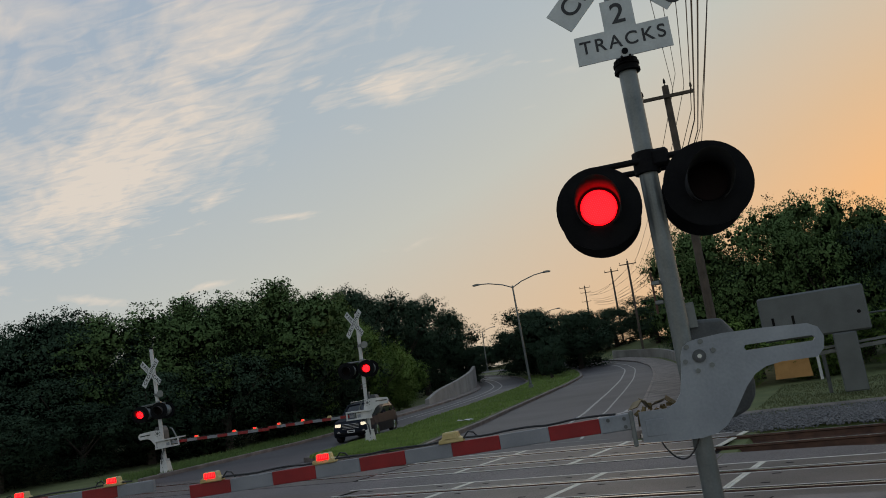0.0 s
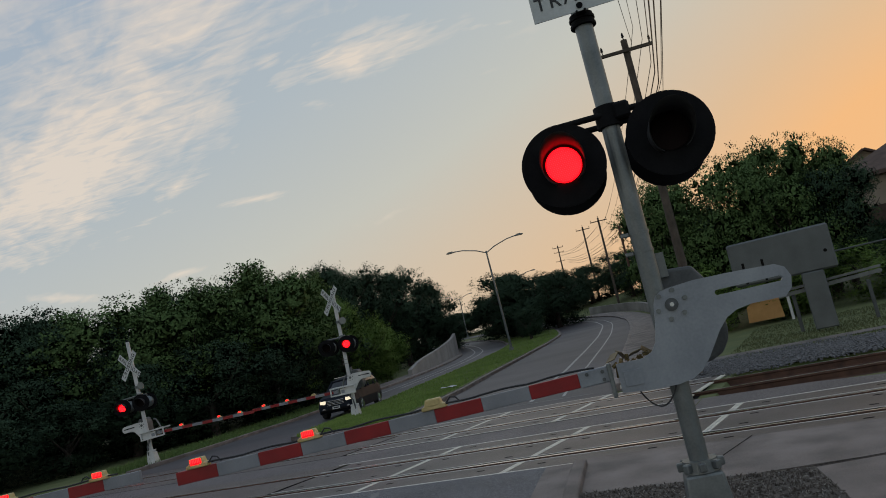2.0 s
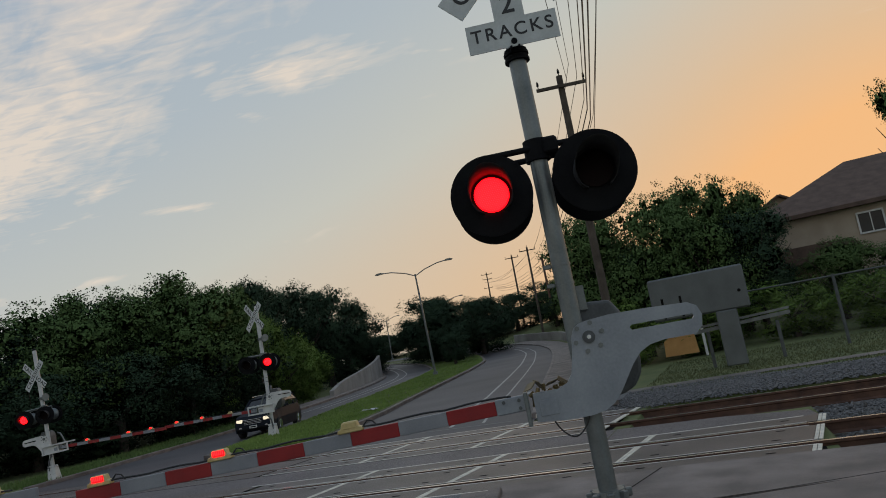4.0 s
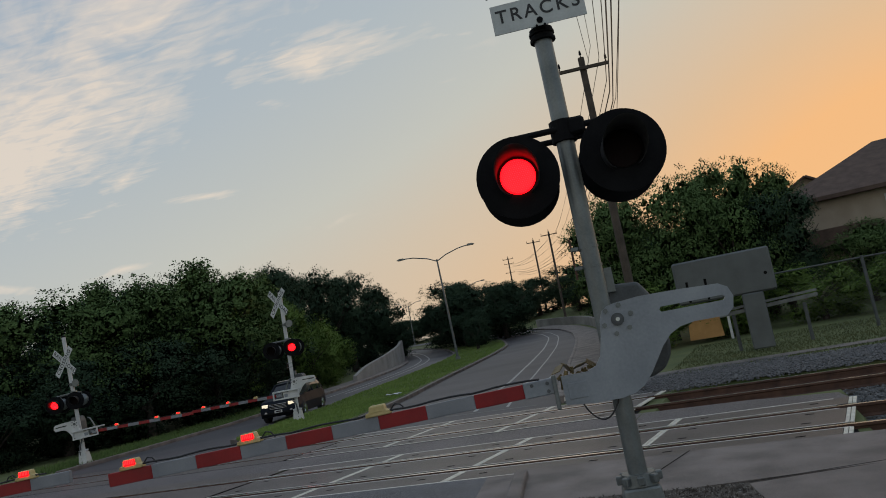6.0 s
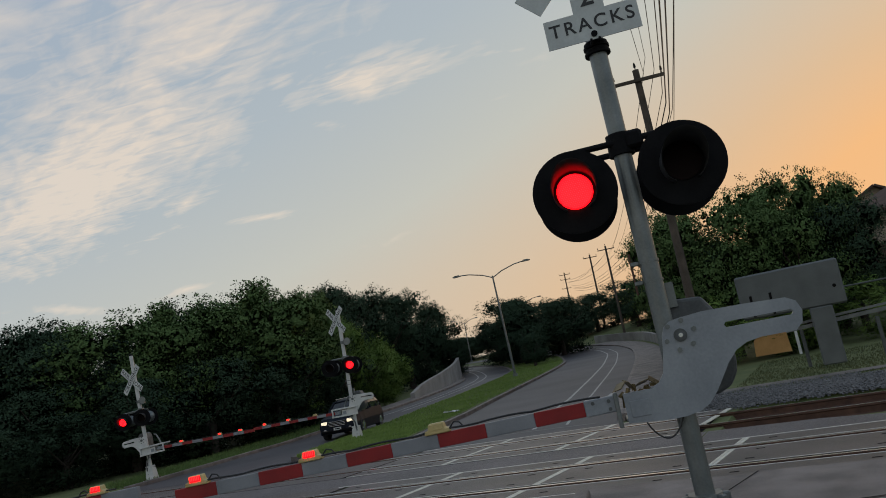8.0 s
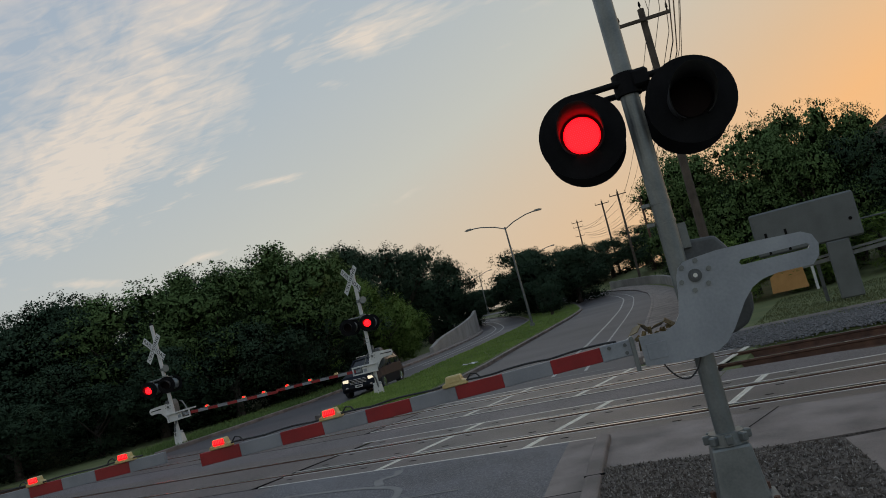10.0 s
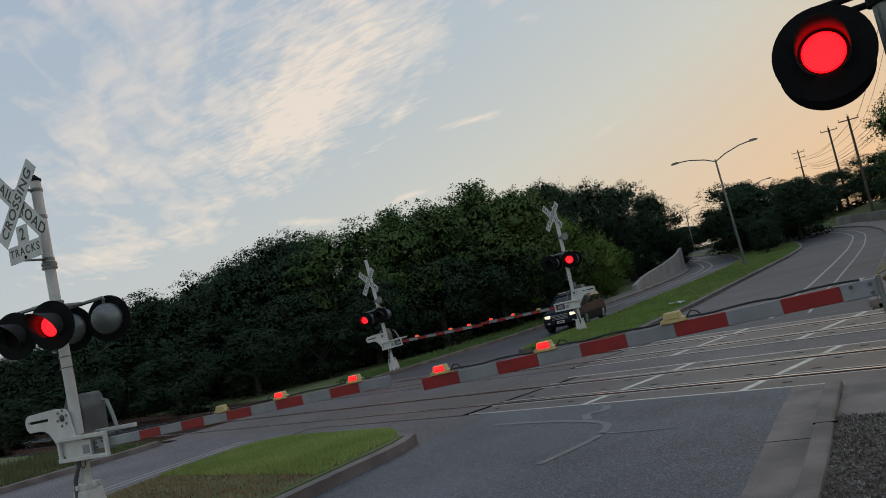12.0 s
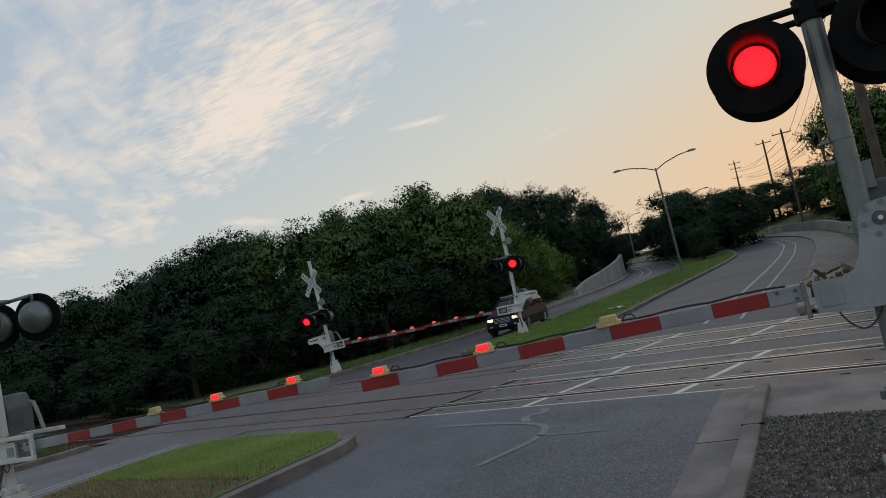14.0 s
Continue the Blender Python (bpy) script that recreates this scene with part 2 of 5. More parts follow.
def smooth_line(pts, n=8):
    """A denser, rounded line through points."""
    out = []
    P = [Vector((*p, 0)) for p in pts]
    P = [2 * P[0] - P[1]] + P + [2 * P[-1] - P[-2]]
    for i in range(1, len(P) - 2):
        for k in range(n):
            t = k / n
            a, b, c, d = P[i - 1], P[i], P[i + 1], P[i + 2]
            v = 0.5 * (2 * b + (c - a) * t + (2 * a - 5 * b + 4 * c - d) * t * t + (3 * b - a - 3 * c + d) * t ** 3)
            out.append((v.x, v.y))
    out.append(tuple(P[-2][:2]))
    return out


def ribbon(bm, left, right, z, thick=0.0):
    """A strip between two lines of the same number of points that follows the ground's rise."""
    a = [bm.verts.new((x, y, height(y) + z)) for x, y in left]
    b = [bm.verts.new((x, y, height(y) + z)) for x, y in right]
    for i in range(len(a) - 1):
        bm.faces.new((a[i], b[i], b[i + 1], a[i + 1]))
    if thick:
        a2 = [bm.verts.new((x, y, height(y) + z - thick)) for x, y in left]
        b2 = [bm.verts.new((x, y, height(y) + z - thick)) for x, y in right]
        for i in range(len(a) - 1):
            bm.faces.new((a[i], a[i + 1], a2[i + 1], a2[i]))
            bm.faces.new((b[i + 1], b[i], b2[i], b2[i + 1]))
        bm.faces.new((a[0], a2[0], b2[0], b[0]))
        bm.faces.new((a[-1], b[-1], b2[-1], a2[-1]))


def offset(line, d):
    """A line moved d to its right."""
    out = []
    for i, (x, y) in enumerate(line):
        (x0, y0), (x1, y1) = line[max(i - 1, 0)], line[min(i + 1, len(line) - 1)]
        n = math.hypot(x1 - x0, y1 - y0)
        out.append((x + d * (y1 - y0) / n, y - d * (x1 - x0) / n))
    return out


def sheet(bm, pts, z, thick=0.0):
    """A flat polygon, optionally with sides."""
    f = bm.faces.new([bm.verts.new((x, y, height(y) + z)) for x, y in pts])
    if thick:
        g = bmesh.ops.extrude_face_region(bm, geom=[f])
        bmesh.ops.translate(bm, verts=[v for v in g["geom"] if isinstance(v, bmesh.types.BMVert)], vec=(0, 0, -thick))
    bmesh.ops.recalc_face_normals(bm, faces=bm.faces)


def inside(pts, x, y):
    c = False
    for i in range(len(pts)):
        (x0, y0), (x1, y1) = pts[i - 1], pts[i]
        if (y0 > y) != (y1 > y) and x < (x1 - x0) * (y - y0) / (y1 - y0) + x0:
            c = not c
    return c


def lettering(text, size, parent, place, rot, label="", spread=1.12):
    cu = bpy.data.curves.new("lettering", "FONT")
    cu.body, cu.size, cu.align_x, cu.align_y, cu.extrude = text, size, "CENTER", "CENTER", 0.001
    cu.space_character = spread
    cu.offset = size * 0.012
    tmp = new("lettering_curve", cu)
    me = bpy.data.meshes.new_from_object(tmp.evaluated_get(bpy.context.evaluated_depsgraph_get()))
    bpy.data.objects.remove(tmp)
    me.materials.clear()
    me.materials.append(BLACK_LETTER)
    ob = new("lettering", me)
    ob.parent = parent
    ob.matrix_basis = Matrix.Translation(place) @ rot.to_4x4()
    if label:
        ob["label"] = label
    return ob


# ---- ground ----
# edges of the two carriageways, of the median and the crossing
R_RIGHT = smooth_line([(3.6, -22), (1.1, -10), (-1.35, 0), (-2.5, 5.0), (-3.5, 9.0), (-4.9, 16.0), (-6.6, 23.0), (-8.3, 31), (-10.2, 40), (-13.1, 52.7), (-18.0, 71), (-23.2, 83), (-32, 96), (-46, 110), (-70, 126)])
R_LEFT = smooth_line([(-1.8, -22), (-4.3, -10), (-6.75, 0), (-7.92, 4.5), (-8.85, 8.5), (-11.2, 17), (-13.0, 23.7), (-14.7, 31), (-17.0, 42.5), (-19.4, 54), (-22.6, 66), (-28.6, 81), (-37, 93), (-50, 105), (-72, 118)])
L_RIGHT = smooth_line([(-9.5, -22), (-11.0, -8), (-12.3, 2), (-13.2, 5.2), (-14.0, 9.0), (-15.4, 16.5), (-17.0, 21.5), (-18.4, 27), (-20.0, 34), (-21.6, 42), (-25.0, 56), (-29.4, 69), (-37.0, 83), (-46, 94), (-60, 106)])
L_LEFT = smooth_line([(-16.5, -22), (-17.6, -10), (-18.9, 0), (-19.4, 5), (-20.0, 9), (-21.2, 16.5), (-22.0, 21.0), (-23.2, 27), (-24.8, 38), (-27.2, 49), (-30.6, 60), (-35.4, 71), (-42.4, 83), (-51, 93), (-66, 103)])
TRACKS = (9.6, 13.9)
GAUGE = 1.435


def bed(x, y):
    """Depth of the track bed outside the crossing."""
    if 8.55 < y < 16.6 and (x > (0.62 if y < 13.2 else -2.35) or x < -21.3):
        return 0.24
    return 0.06


bm = bmesh.new()
xs = sorted({*[-4000, -2000, -900, -500, -300, -200, -150, -120], *range(-100, 41, 4), *[60, 90, 150, 300, 600, 1500, 4000], -21.4, -21.25, 0.58, 0.7, -2.4, -2.3})
ys = sorted({*[-4000, -1500, -500, -200, -100, -60, -40], *range(-28, 131, 4), *[150, 200, 300, 500, 1000, 2000, 4000], 8.5, 8.6, 13.15, 13.25, 16.5, 16.7})
grid = {}
for x in xs:
    for y in ys:
        bank = 0.0
        if 20 < y < 130:
            bank += 0.16 * min(18, max(0, along(L_LEFT, y) - 7.5 - x)) * min(1, (y - 20) / 20)
            bank += 0.10 * min(14, max(0, x - along(R_RIGHT, y) - 7.5)) * min(1, max(0, y - 34) / 20)
        grid[x, y] = bm.verts.new((x, y, height(min(y, 130)) - bed(x, y) + bank))
for x0, x1 in zip(xs, xs[1:]):
    for y0, y1 in zip(ys, ys[1:]):
        bm.faces.new((grid[x0, y0], grid[x1, y0], grid[x1, y1], grid[x0, y1]))
tagged(link("ground", bm, GRASS_GROUND), "rough grass and soil ground reaching the horizon", "ground", kind="structure")


def bank_at(x, y):
    b = 0.0
    if 20 < y < 130:
        b += 0.16 * min(18, max(0, along(L_LEFT, y) - 7.5 - x)) * min(1, (y - 20) / 20)
        b += 0.10 * min(14, max(0, x - along(R_RIGHT, y) - 7.5)) * min(1, max(0, y - 34) / 20)
    return height(min(y, 130)) - bed(x, y) + b


def stretch(line, y0, y1):
    return [p for p in line if y0 <= p[1] <= y1]


def cut(line, y0, y1, n=40):
    return [(along(line, y0 + (y1 - y0) * i / n), y0 + (y1 - y0) * i / n) for i in range(n + 1)]


bm = bmesh.new()
ribbon(bm, cut(R_LEFT, -22, 8.82), cut(offset(R_RIGHT, -0.42), -22, 8.82), 0.0)
tagged(link("road_near", bm, ASPHALT_NEW), "dark grey fresh asphalt lane before the crossing", "road", kind="structure")
bm = bmesh.new()
ribbon(bm, cut(L_LEFT, -22, 8.82), cut(L_RIGHT, -22, 8.82), 0.0)
tagged(link("road_oncoming_near", bm, ASPHALT_OLD), "worn grey asphalt lane beside the median", "road", kind="structure")
bm = bmesh.new()
ribbon(bm, cut(R_LEFT, 16.15, 110, 90), cut(R_RIGHT, 16.15, 110, 90), 0.0)
tagged(link("road_far", bm, ASPHALT_FAR), "grey asphalt lane curving away beyond the tracks", "road", kind="structure")
bm = bmesh.new()
ribbon(bm, cut(L_LEFT, 16.15, 100, 90), cut(L_RIGHT, 16.15, 100, 90), 0.0)
tagged(link("road_oncoming_far", bm, ASPHALT_FAR), "grey asphalt oncoming lane curving away", "road", kind="structure")
# asphalt between and beside the panels
bm = bmesh.new()
sheet(bm, [(-21.2, 11.82), (-2.55, 11.82), (-2.55, 13.08), (-21.2, 13.08)], -0.006)
sheet(bm, [(-2.54, 11.82), (0.6, 11.82), (0.5, 12.5), (-0.8, 12.95), (-2.54, 13.12)], -0.012)
sheet(bm, [(-19.6, 3.0), (-8.0, 3.0), (-3.6, 7.4), (-3.6, 8.84), (-20.2, 8.84)], -0.012)
sheet(bm, [(-21.2, 16.14), (-4.9, 16.14), (-5.4, 19.0), (-21.6, 19.0)], -0.012)
tagged(link("road_between_tracks", bm, ASPHALT_OLD), "worn patched asphalt between the railway tracks", "road", kind="structure")

# gutters and curbs
def curb(name, line, side, z=0.13, w=0.17, label="worn concrete curb"):
    bm = bmesh.new()
    lo, hi = (line, offset(line, side * w))
    if side < 0:
        lo, hi = hi, lo
    ribbon(bm, lo, hi, z, 0.2)
    bm.normal_update()
    es = [e for e in bm.edges if len(e.link_faces) == 2 and abs(e.link_faces[0].normal.z - e.link_faces[1].normal.z) > 0.5 and min(v.co.z for v in e.verts) > -0.01]
    bmesh.ops.bevel(bm, geom=es, offset=0.03, segments=2, affect="EDGES", profile=0.5)
    return tagged(link(name, bm, CONCRETE), label, "curb", kind="structure")


bm = bmesh.new()
ribbon(bm, cut(offset(R_RIGHT, -0.42), -22, 8.82), cut(R_RIGHT, -22, 8.82), 0.004)
tagged(link("gutter", bm, CONCRETE), "pale worn concrete gutter strip along the lane", "gutter", kind="structure")
curb("curb_near", cut(R_RIGHT, -22, 8.3), 1)
curb("curb_far", cut(R_RIGHT, 17.0, 100, 80), 1)
curb("curb_oncoming_near", cut(L_LEFT, -22, 8.2), -1)
curb("curb_oncoming_far", cut(L_LEFT, 16.8, 92, 80), -1)


def median(name, y0, y1, tip_low, tip_high):
    """A raised grass island between the carriageways with a curb ring; returns the outline."""
    n = 60
    yy = [y0 + (y1 - y0) * i / n for i in range(n + 1)]
    left, right = [], []
    for y in yy:
        a, b = along(L_RIGHT, y), along(R_LEFT, y)
        mid, half = (a + b) / 2, (b - a) / 2
        k = 1.0
        if tip_high and y > y1 - 1.6:
            k = max(0.0, 1 - ((y - (y1 - 1.6)) / 1.6) ** 3) ** 0.4 * 0.6 + 0.4 * (y < y1)
        if tip_low and y < y0 + 1.6:
            k = math.sqrt(max(0.0, 1 - (((y0 + 1.6) - y) / 1.6) ** 2)) * 0.75 + 0.25 * (y > y0)
        left.append((mid - half * k, y))
        right.append((mid + half * k, y))
    return left, right


for name, y0, y1, lo, hi in (("median_near", -22, 7.55, False, True), ("median_far", 17.2, 96, True, False)):
    left, right = median(name, y0, y1, lo, hi)
    bm = bmesh.new()
    ribbon(bm, left, right, 0.13, 0.2)
    tagged(link(name + "_curb", bm, CONCRETE), "weathered concrete curb round the grass median", "curb", kind="structure")
    bm = bmesh.new()
    il, ir = offset(left, 0.2), offset(right, -0.2)
    ribbon(bm, il[1:-1], ir[1:-1], 0.145, 0.05)
    tagged(link(name, bm, GRASS_GROUND), "raised grass median between the lanes", "median", kind="structure")

# ---- railway ----
def rail(y, x0, x1, name="rail"):
    """A rail with head, web and foot, polished on top."""
    bm = bmesh.new()
    prof = [(-0.035, 0.008), (0.035, 0.008), (0.036, -0.025), (0.012, -0.04), (0.01, -0.13), (0.07, -0.15), (0.07, -0.165), (-0.07, -0.165), (-0.07, -0.15), (-0.01, -0.13), (-0.012, -0.04), (-0.036, -0.025)]
    a = [bm.verts.new((x0, y + p, z)) for p, z in prof]
    b = [bm.verts.new((x1, y + p, z)) for p, z in prof]
    for i in range(len(prof)):
        f = bm.faces.new((a[i], a[(i + 1) % 12], b[(i + 1) % 12], b[i]))
        f.material_index = 1 if i == 0 else 0
    bm.faces.new(a[::-1])
    bm.faces.new(b)
    bmesh.ops.recalc_face_normals(bm, faces=bm.faces)
    return tagged(link(name, bm, (RUST, STEEL_TOP)), "rusty steel rail with a polished running top", "rail", group="rails", kind="structure")


for y in TRACKS:
    rail(y, -300, 160)
    rail(y + GAUGE, -300, 160)

# trough under the crossing panels; its near-black colour stands in for flangeway shade
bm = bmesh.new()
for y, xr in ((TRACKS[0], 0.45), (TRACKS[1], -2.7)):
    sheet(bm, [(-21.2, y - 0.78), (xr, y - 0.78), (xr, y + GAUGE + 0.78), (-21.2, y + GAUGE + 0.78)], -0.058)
tagged(link("crossing_bed_shade", bm, DARK), "bed under the crossing panels, painted near-black as flangeway shade", "track bed", kind="structure")


SKEW = 0.115


def slab_mesh(w, d, t=0.05):
    bm = bmesh.new()
    box(bm, (0, 0, -t / 2), (w, d, t), bevel=0.006)
    for hx in (-0.34, 0.31):
        for hy in ((-0.3, 0.32) if d > 0.8 else (0.05,)):
            for f in {f for v in box(bm, (hx * w, hy * d, -0.008), (0.11, 0.04, 0.022)) for f in v.link_faces}:
                f.material_index = 1
    bm.normal_update()
    # faces toward the rails coloured near-black, standing in for flangeway shade
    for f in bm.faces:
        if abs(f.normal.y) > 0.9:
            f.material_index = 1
    for v in bm.verts:
        v.co.x += SKEW * v.co.y
    me = bpy.data.meshes.new("crossing_panel")
    bm.to_mesh(me)
    bm.free()
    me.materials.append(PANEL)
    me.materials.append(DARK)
    return me


def strip_mesh(w, d, m, double=False):
    bm = bmesh.new()
    if double:
        for sx in (-1, 1):
            box(bm, (sx * (w / 4 + 0.002), 0, -0.006), (w / 2 - 0.004, d, 0.02), bevel=0.003)
        for v in bm.verts:
            v.co.x += SKEW * v.co.y
    else:
        box(bm, (0, 0, 0.001), (w, d, 0.009), bevel=0.002)
    me = bpy.data.meshes.new("edge_bar")
    bm.to_mesh(me)
    bm.free()
    me.materials.append(m)
    return me


PW = 2.42
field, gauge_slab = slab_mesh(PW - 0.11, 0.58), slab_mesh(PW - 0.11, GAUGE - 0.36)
edge_long, edge_rail, edge_f, edge_g = strip_mesh(PW, 0.034, EDGE_STEEL), strip_mesh(PW, 0.022, EDGE_STEEL), strip_mesh(0.1, 0.58, JOINT, True), strip_mesh(0.1, GAUGE - 0.36, JOINT, True)
for y, xr, n in ((TRACKS[0], 0.38, 4), (TRACKS[1], -2.8, 3)):
    cross = tagged(new("crossing_surface"), "concrete panel crossing surface with steel edge bars", "crossing", kind="structure")
    cross.location = (xr, y, 0)
    for i in range(n):
        x = -(i + 0.5) * PW
        for me, dy in ((field, -0.46), (gauge_slab, GAUGE / 2), (field, GAUGE + 0.46)):
            ob = new("crossing_panel", me)
            ob.parent, ob.location = cross, (x + SKEW * dy, dy, random.uniform(-0.004, 0.002))
        for me, dy in ((edge_f, -0.46), (edge_g, GAUGE / 2), (edge_f, GAUGE + 0.46)):
            ob = new("edge_bar", me)
            ob.parent, ob.location = cross, (-i * PW + SKEW * dy, dy, 0)
        for dy in (-0.763, -0.155, 0.165, GAUGE - 0.165, GAUGE + 0.155, GAUGE + 0.763):
            ob = new("edge_bar", edge_long if dy in (-0.763, GAUGE + 0.763) else edge_rail)
            ob.parent, ob.location = cross, (x, dy, -0.002)

# old asphalt round the rails where there are no panels
bm = bmesh.new()
for y, x1 in ((TRACKS[0], 0.35 - 4 * PW), (TRACKS[1], -2.8 - 3 * PW)):
    for y0, y1 in ((-0.78, -0.05), (0.12, GAUGE - 0.12), (GAUGE + 0.05, GAUGE + 0.78)):
        sheet(bm, [(-21.2, y + y0), (x1 + SKEW * y0 - 0.06, y + y0), (x1 + SKEW * y1 - 0.06, y + y1), (-21.2, y + y1)], -0.004)
tagged(link("road_on_tracks", bm, ASPHALT_BROWN), "worn brownish asphalt round the rails", "road", kind="structure")

# ties outside the crossing
bm = bmesh.new()
box(bm, (0, 0, 0), (0.23, 2.6, 0.18), bevel=0.015)
tie_me = bpy.data.meshes.new("railway_tie")
bm.to_mesh(tie_me)
bm.free()
tie_me.materials.append(TIE)
for y, xr in ((TRACKS[0], 1.0), (TRACKS[1], -2.0)):
    ties = tagged(new("tie_row"), "row of dark creosoted wooden railway ties", "railway ties", kind="structure")
    ties.location = (0, y + GAUGE / 2, -0.255)
    for i in range(20):
        ob = new("railway_tie", tie_me)
        ob.parent, ob.location = ties, (xr + i * 0.55, random.uniform(-0.05, 0.05), 0)
    for i in range(60):
        ob = new("railway_tie", tie_me)
        ob.parent, ob.location = ties, (-21.7 - i * 0.55, random.uniform(-0.05, 0.05), 0)


def pebbles(name, n, where, size, material, label, category, form=(1, 1, 1)):
    """Many rough stones in one mesh; where() gives a place."""
    verts, faces = [], []
    octa = ((1, 0, 0), (-1, 0, 0), (0, 1, 0), (0, -1, 0), (0, 0, 1), (0, 0, -1))
    tri = ((0, 2, 4), (2, 1, 4), (1, 3, 4), (3, 0, 4), (2, 0, 5), (1, 2, 5), (3, 1, 5), (0, 3, 5))
    for _ in range(n):
        x, y, z = where()
        s = size * random.uniform(0.6, 1.4)
        q = Euler((random.uniform(0, 6), random.uniform(0, 6), random.uniform(0, 6))).to_matrix()
        k = len(verts)
        for o in octa:
            v = q @ (Vector((o[0] * form[0], o[1] * form[1], o[2] * form[2])) * s * random.uniform(0.7, 1.1))
            verts.append((x + v.x, y + v.y, z + v.z * 0.8))
        faces += [tuple(k + i for i in t) for t in tri]
    me = bpy.data.meshes.new(name)
    me.from_pydata(verts, [], faces)
    me.materials.append(material)
    return tagged(new(name, me), label, category, kind="stuff")


bm = bmesh.new()
sheet(bm, [(0.64, 8.6), (150, 8.6), (150, 16.6), (-2.3, 16.6), (-2.3, 13.2), (0.64, 13.2)], -0.2)
sheet(bm, [(-200, 8.6), (-21.45, 8.6), (-21.45, 16.6), (-200, 16.6)], -0.2)
sheet(bm, [(-3.4, 16.62), (60, 16.62), (60, 19.2), (-0.2, 20.2), (-3.6, 20.6)], -0.045)
tagged(link("gravel_bed", bm, GRAVEL), "dark grey gravel bed under the tracks", "track bed", kind="structure")


def ballast_place():
    while True:
        y = random.uniform(8.7, 20.6)
        x = random.uniform(-3.3, 13) if random.random() < 0.8 else random.uniform(-3.3, 3)
        if y > 16.2:
            if y > 16.65 + (3.8 if x < 0 else 3.4 - 0.1 * x):
                continue
            return x, y, -0.04 + 0.04 * math.exp(-((y - 17.4) / 1.0) ** 2) + random.uniform(-0.02, 0.02)
        if x < 0.75 and y < 13.2 or x < -2.2:
            continue
        if min(abs(y - t - g) for t in TRACKS for g in (0, GAUGE)) < 0.08:
            continue
        return x, y, (-0.1 if 11.8 < y < 13.2 else -0.18) + random.uniform(-0.03, 0.02)


pebbles("ballast", 26000, ballast_place, 0.031, STONE, "grey crushed stone ballast along the tracks", "ballast")
pebbles("ballast", 5000, lambda: (random.uniform(-60, -21.6), random.uniform(8.6, 18.3), -0.2 + random.uniform(-0.03, 0.02)), 0.055, STONE, "grey crushed stone ballast along the tracks", "ballast")


# ---- crossing signals ----
YAW = math.radians(15)


def turned(x=0, y=0, z=0):
    return Euler((x, y, z)).to_matrix()


FACE = turned(math.pi / 2, 0, 0)


def lamp(parent, x, y, z, lit, front=1, aim=0.0):
    """One flashing light: background disc, housing, hood and lens; front=1 faces -y."""
    base = new("flashing_light")
    base.parent, base.location = parent, (x, y, z)
    base.rotation_euler = (0, 0, aim + (math.pi if front < 0 else 0))
    bm = bmesh.new()
    tube(bm, (0, -0.004, 0), (0, 0.004, 0), 0.305, seg=40)
    part("background", bm, BLACK, base, "round black background disc")
    bm = bmesh.new()
    k_h = 1.35 if parent.get("pale") else 1.0
    prof = [(0.15 * k_h, 0.0), (0.155 * k_h, 0.05), (0.14 * k_h, 0.11), (0.10 * k_h, 0.16), (0.05 * k_h, 0.185)]
    rings = [[bm.verts.new((r * math.cos(k * 0.3927), yy, r * math.sin(k * 0.3927))) for k in range(16)] for r, yy in prof]
    for a, b in zip(rings, rings[1:]):
        for k in range(16):
            bm.faces.new((a[k], a[(k + 1) % 16], b[(k + 1) % 16], b[k]))
    bm.faces.new(rings[-1])
    bmesh.ops.recalc_face_normals(bm, faces=bm.faces)
    part("housing", bm, GALV if front < 0 or parent.get("pale") else BLACK, base, smooth=True)
    # hood: a part cylinder, longer on top
    bm = bmesh.new()
    seg, inner, outer = 28, [], []
    for k in range(seg + 1):
        a = math.radians(-60 + 300 * k / seg)
        depth = 0.09 + 0.31 * max(0.0, math.sin(a) * 0.6 + 0.4)
        for r, store in ((0.152, inner), (0.158, outer)):
            store.append((bm.verts.new((r * math.cos(a), -0.004, r * math.sin(a))), bm.verts.new((r * math.cos(a), -depth, r * math.sin(a)))))
    for store in (inner, outer):
        for (a0, a1), (b0, b1) in zip(store, store[1:]):
            bm.faces.new((a0, b0, b1, a1)).material_index = 1 if store is inner else 0
    for (i0, i1), (j0, j1), (o0, o1), (p0, p1) in zip(inner, inner[1:], outer, outer[1:]):
        bm.faces.new((i1, j1, p1, o1))
    part("hood", bm, (HOOD, HOOD_IN), base, smooth=True)
    bm = bmesh.new()
    tube(bm, (0, -0.02, 0), (0, -0.006, 0), 0.13, seg=32)
    lens = part("lens", bm, LENS_LIT if lit else LENS_OFF, base, "round lit red lens" if lit else "round unlit dark lens")
    if lit:
        bm = bmesh.new()
        for i in range(-9, 10):
            for j in range(-9, 10):
                u, v = (i + 0.5 * (j % 2)) * 0.0165, j * 0.0143
                if math.hypot(u, v) < 0.122:
                    bmesh.ops.create_circle(bm, cap_ends=True, segments=6, radius=0.0036, matrix=Matrix.Translation((u, -0.0225, v)) @ turned(math.pi / 2).to_4x4())
        bmesh.ops.recalc_face_normals(bm, faces=bm.faces)
        part("led_dots", bm, LED, lens, "dots of red light diodes")
    return base


def blade(parent, text, angle, z, y):
    bm = bmesh.new()
    box(bm, (0, 0, 0), (1.22, 0.006, 0.23), bevel=0.002)
    b = part("crossbuck_blade", bm, SIGN_WHITE, parent, "white crossbuck blade with black letters")
    b.matrix_basis = Matrix.Translation((0, y, z)) @ Matrix.Rotation(math.radians(angle), 4, "Y")
    for word, off in text:
        lettering(word, 0.2, b, (off, -0.0045, 0), FACE)
    return b


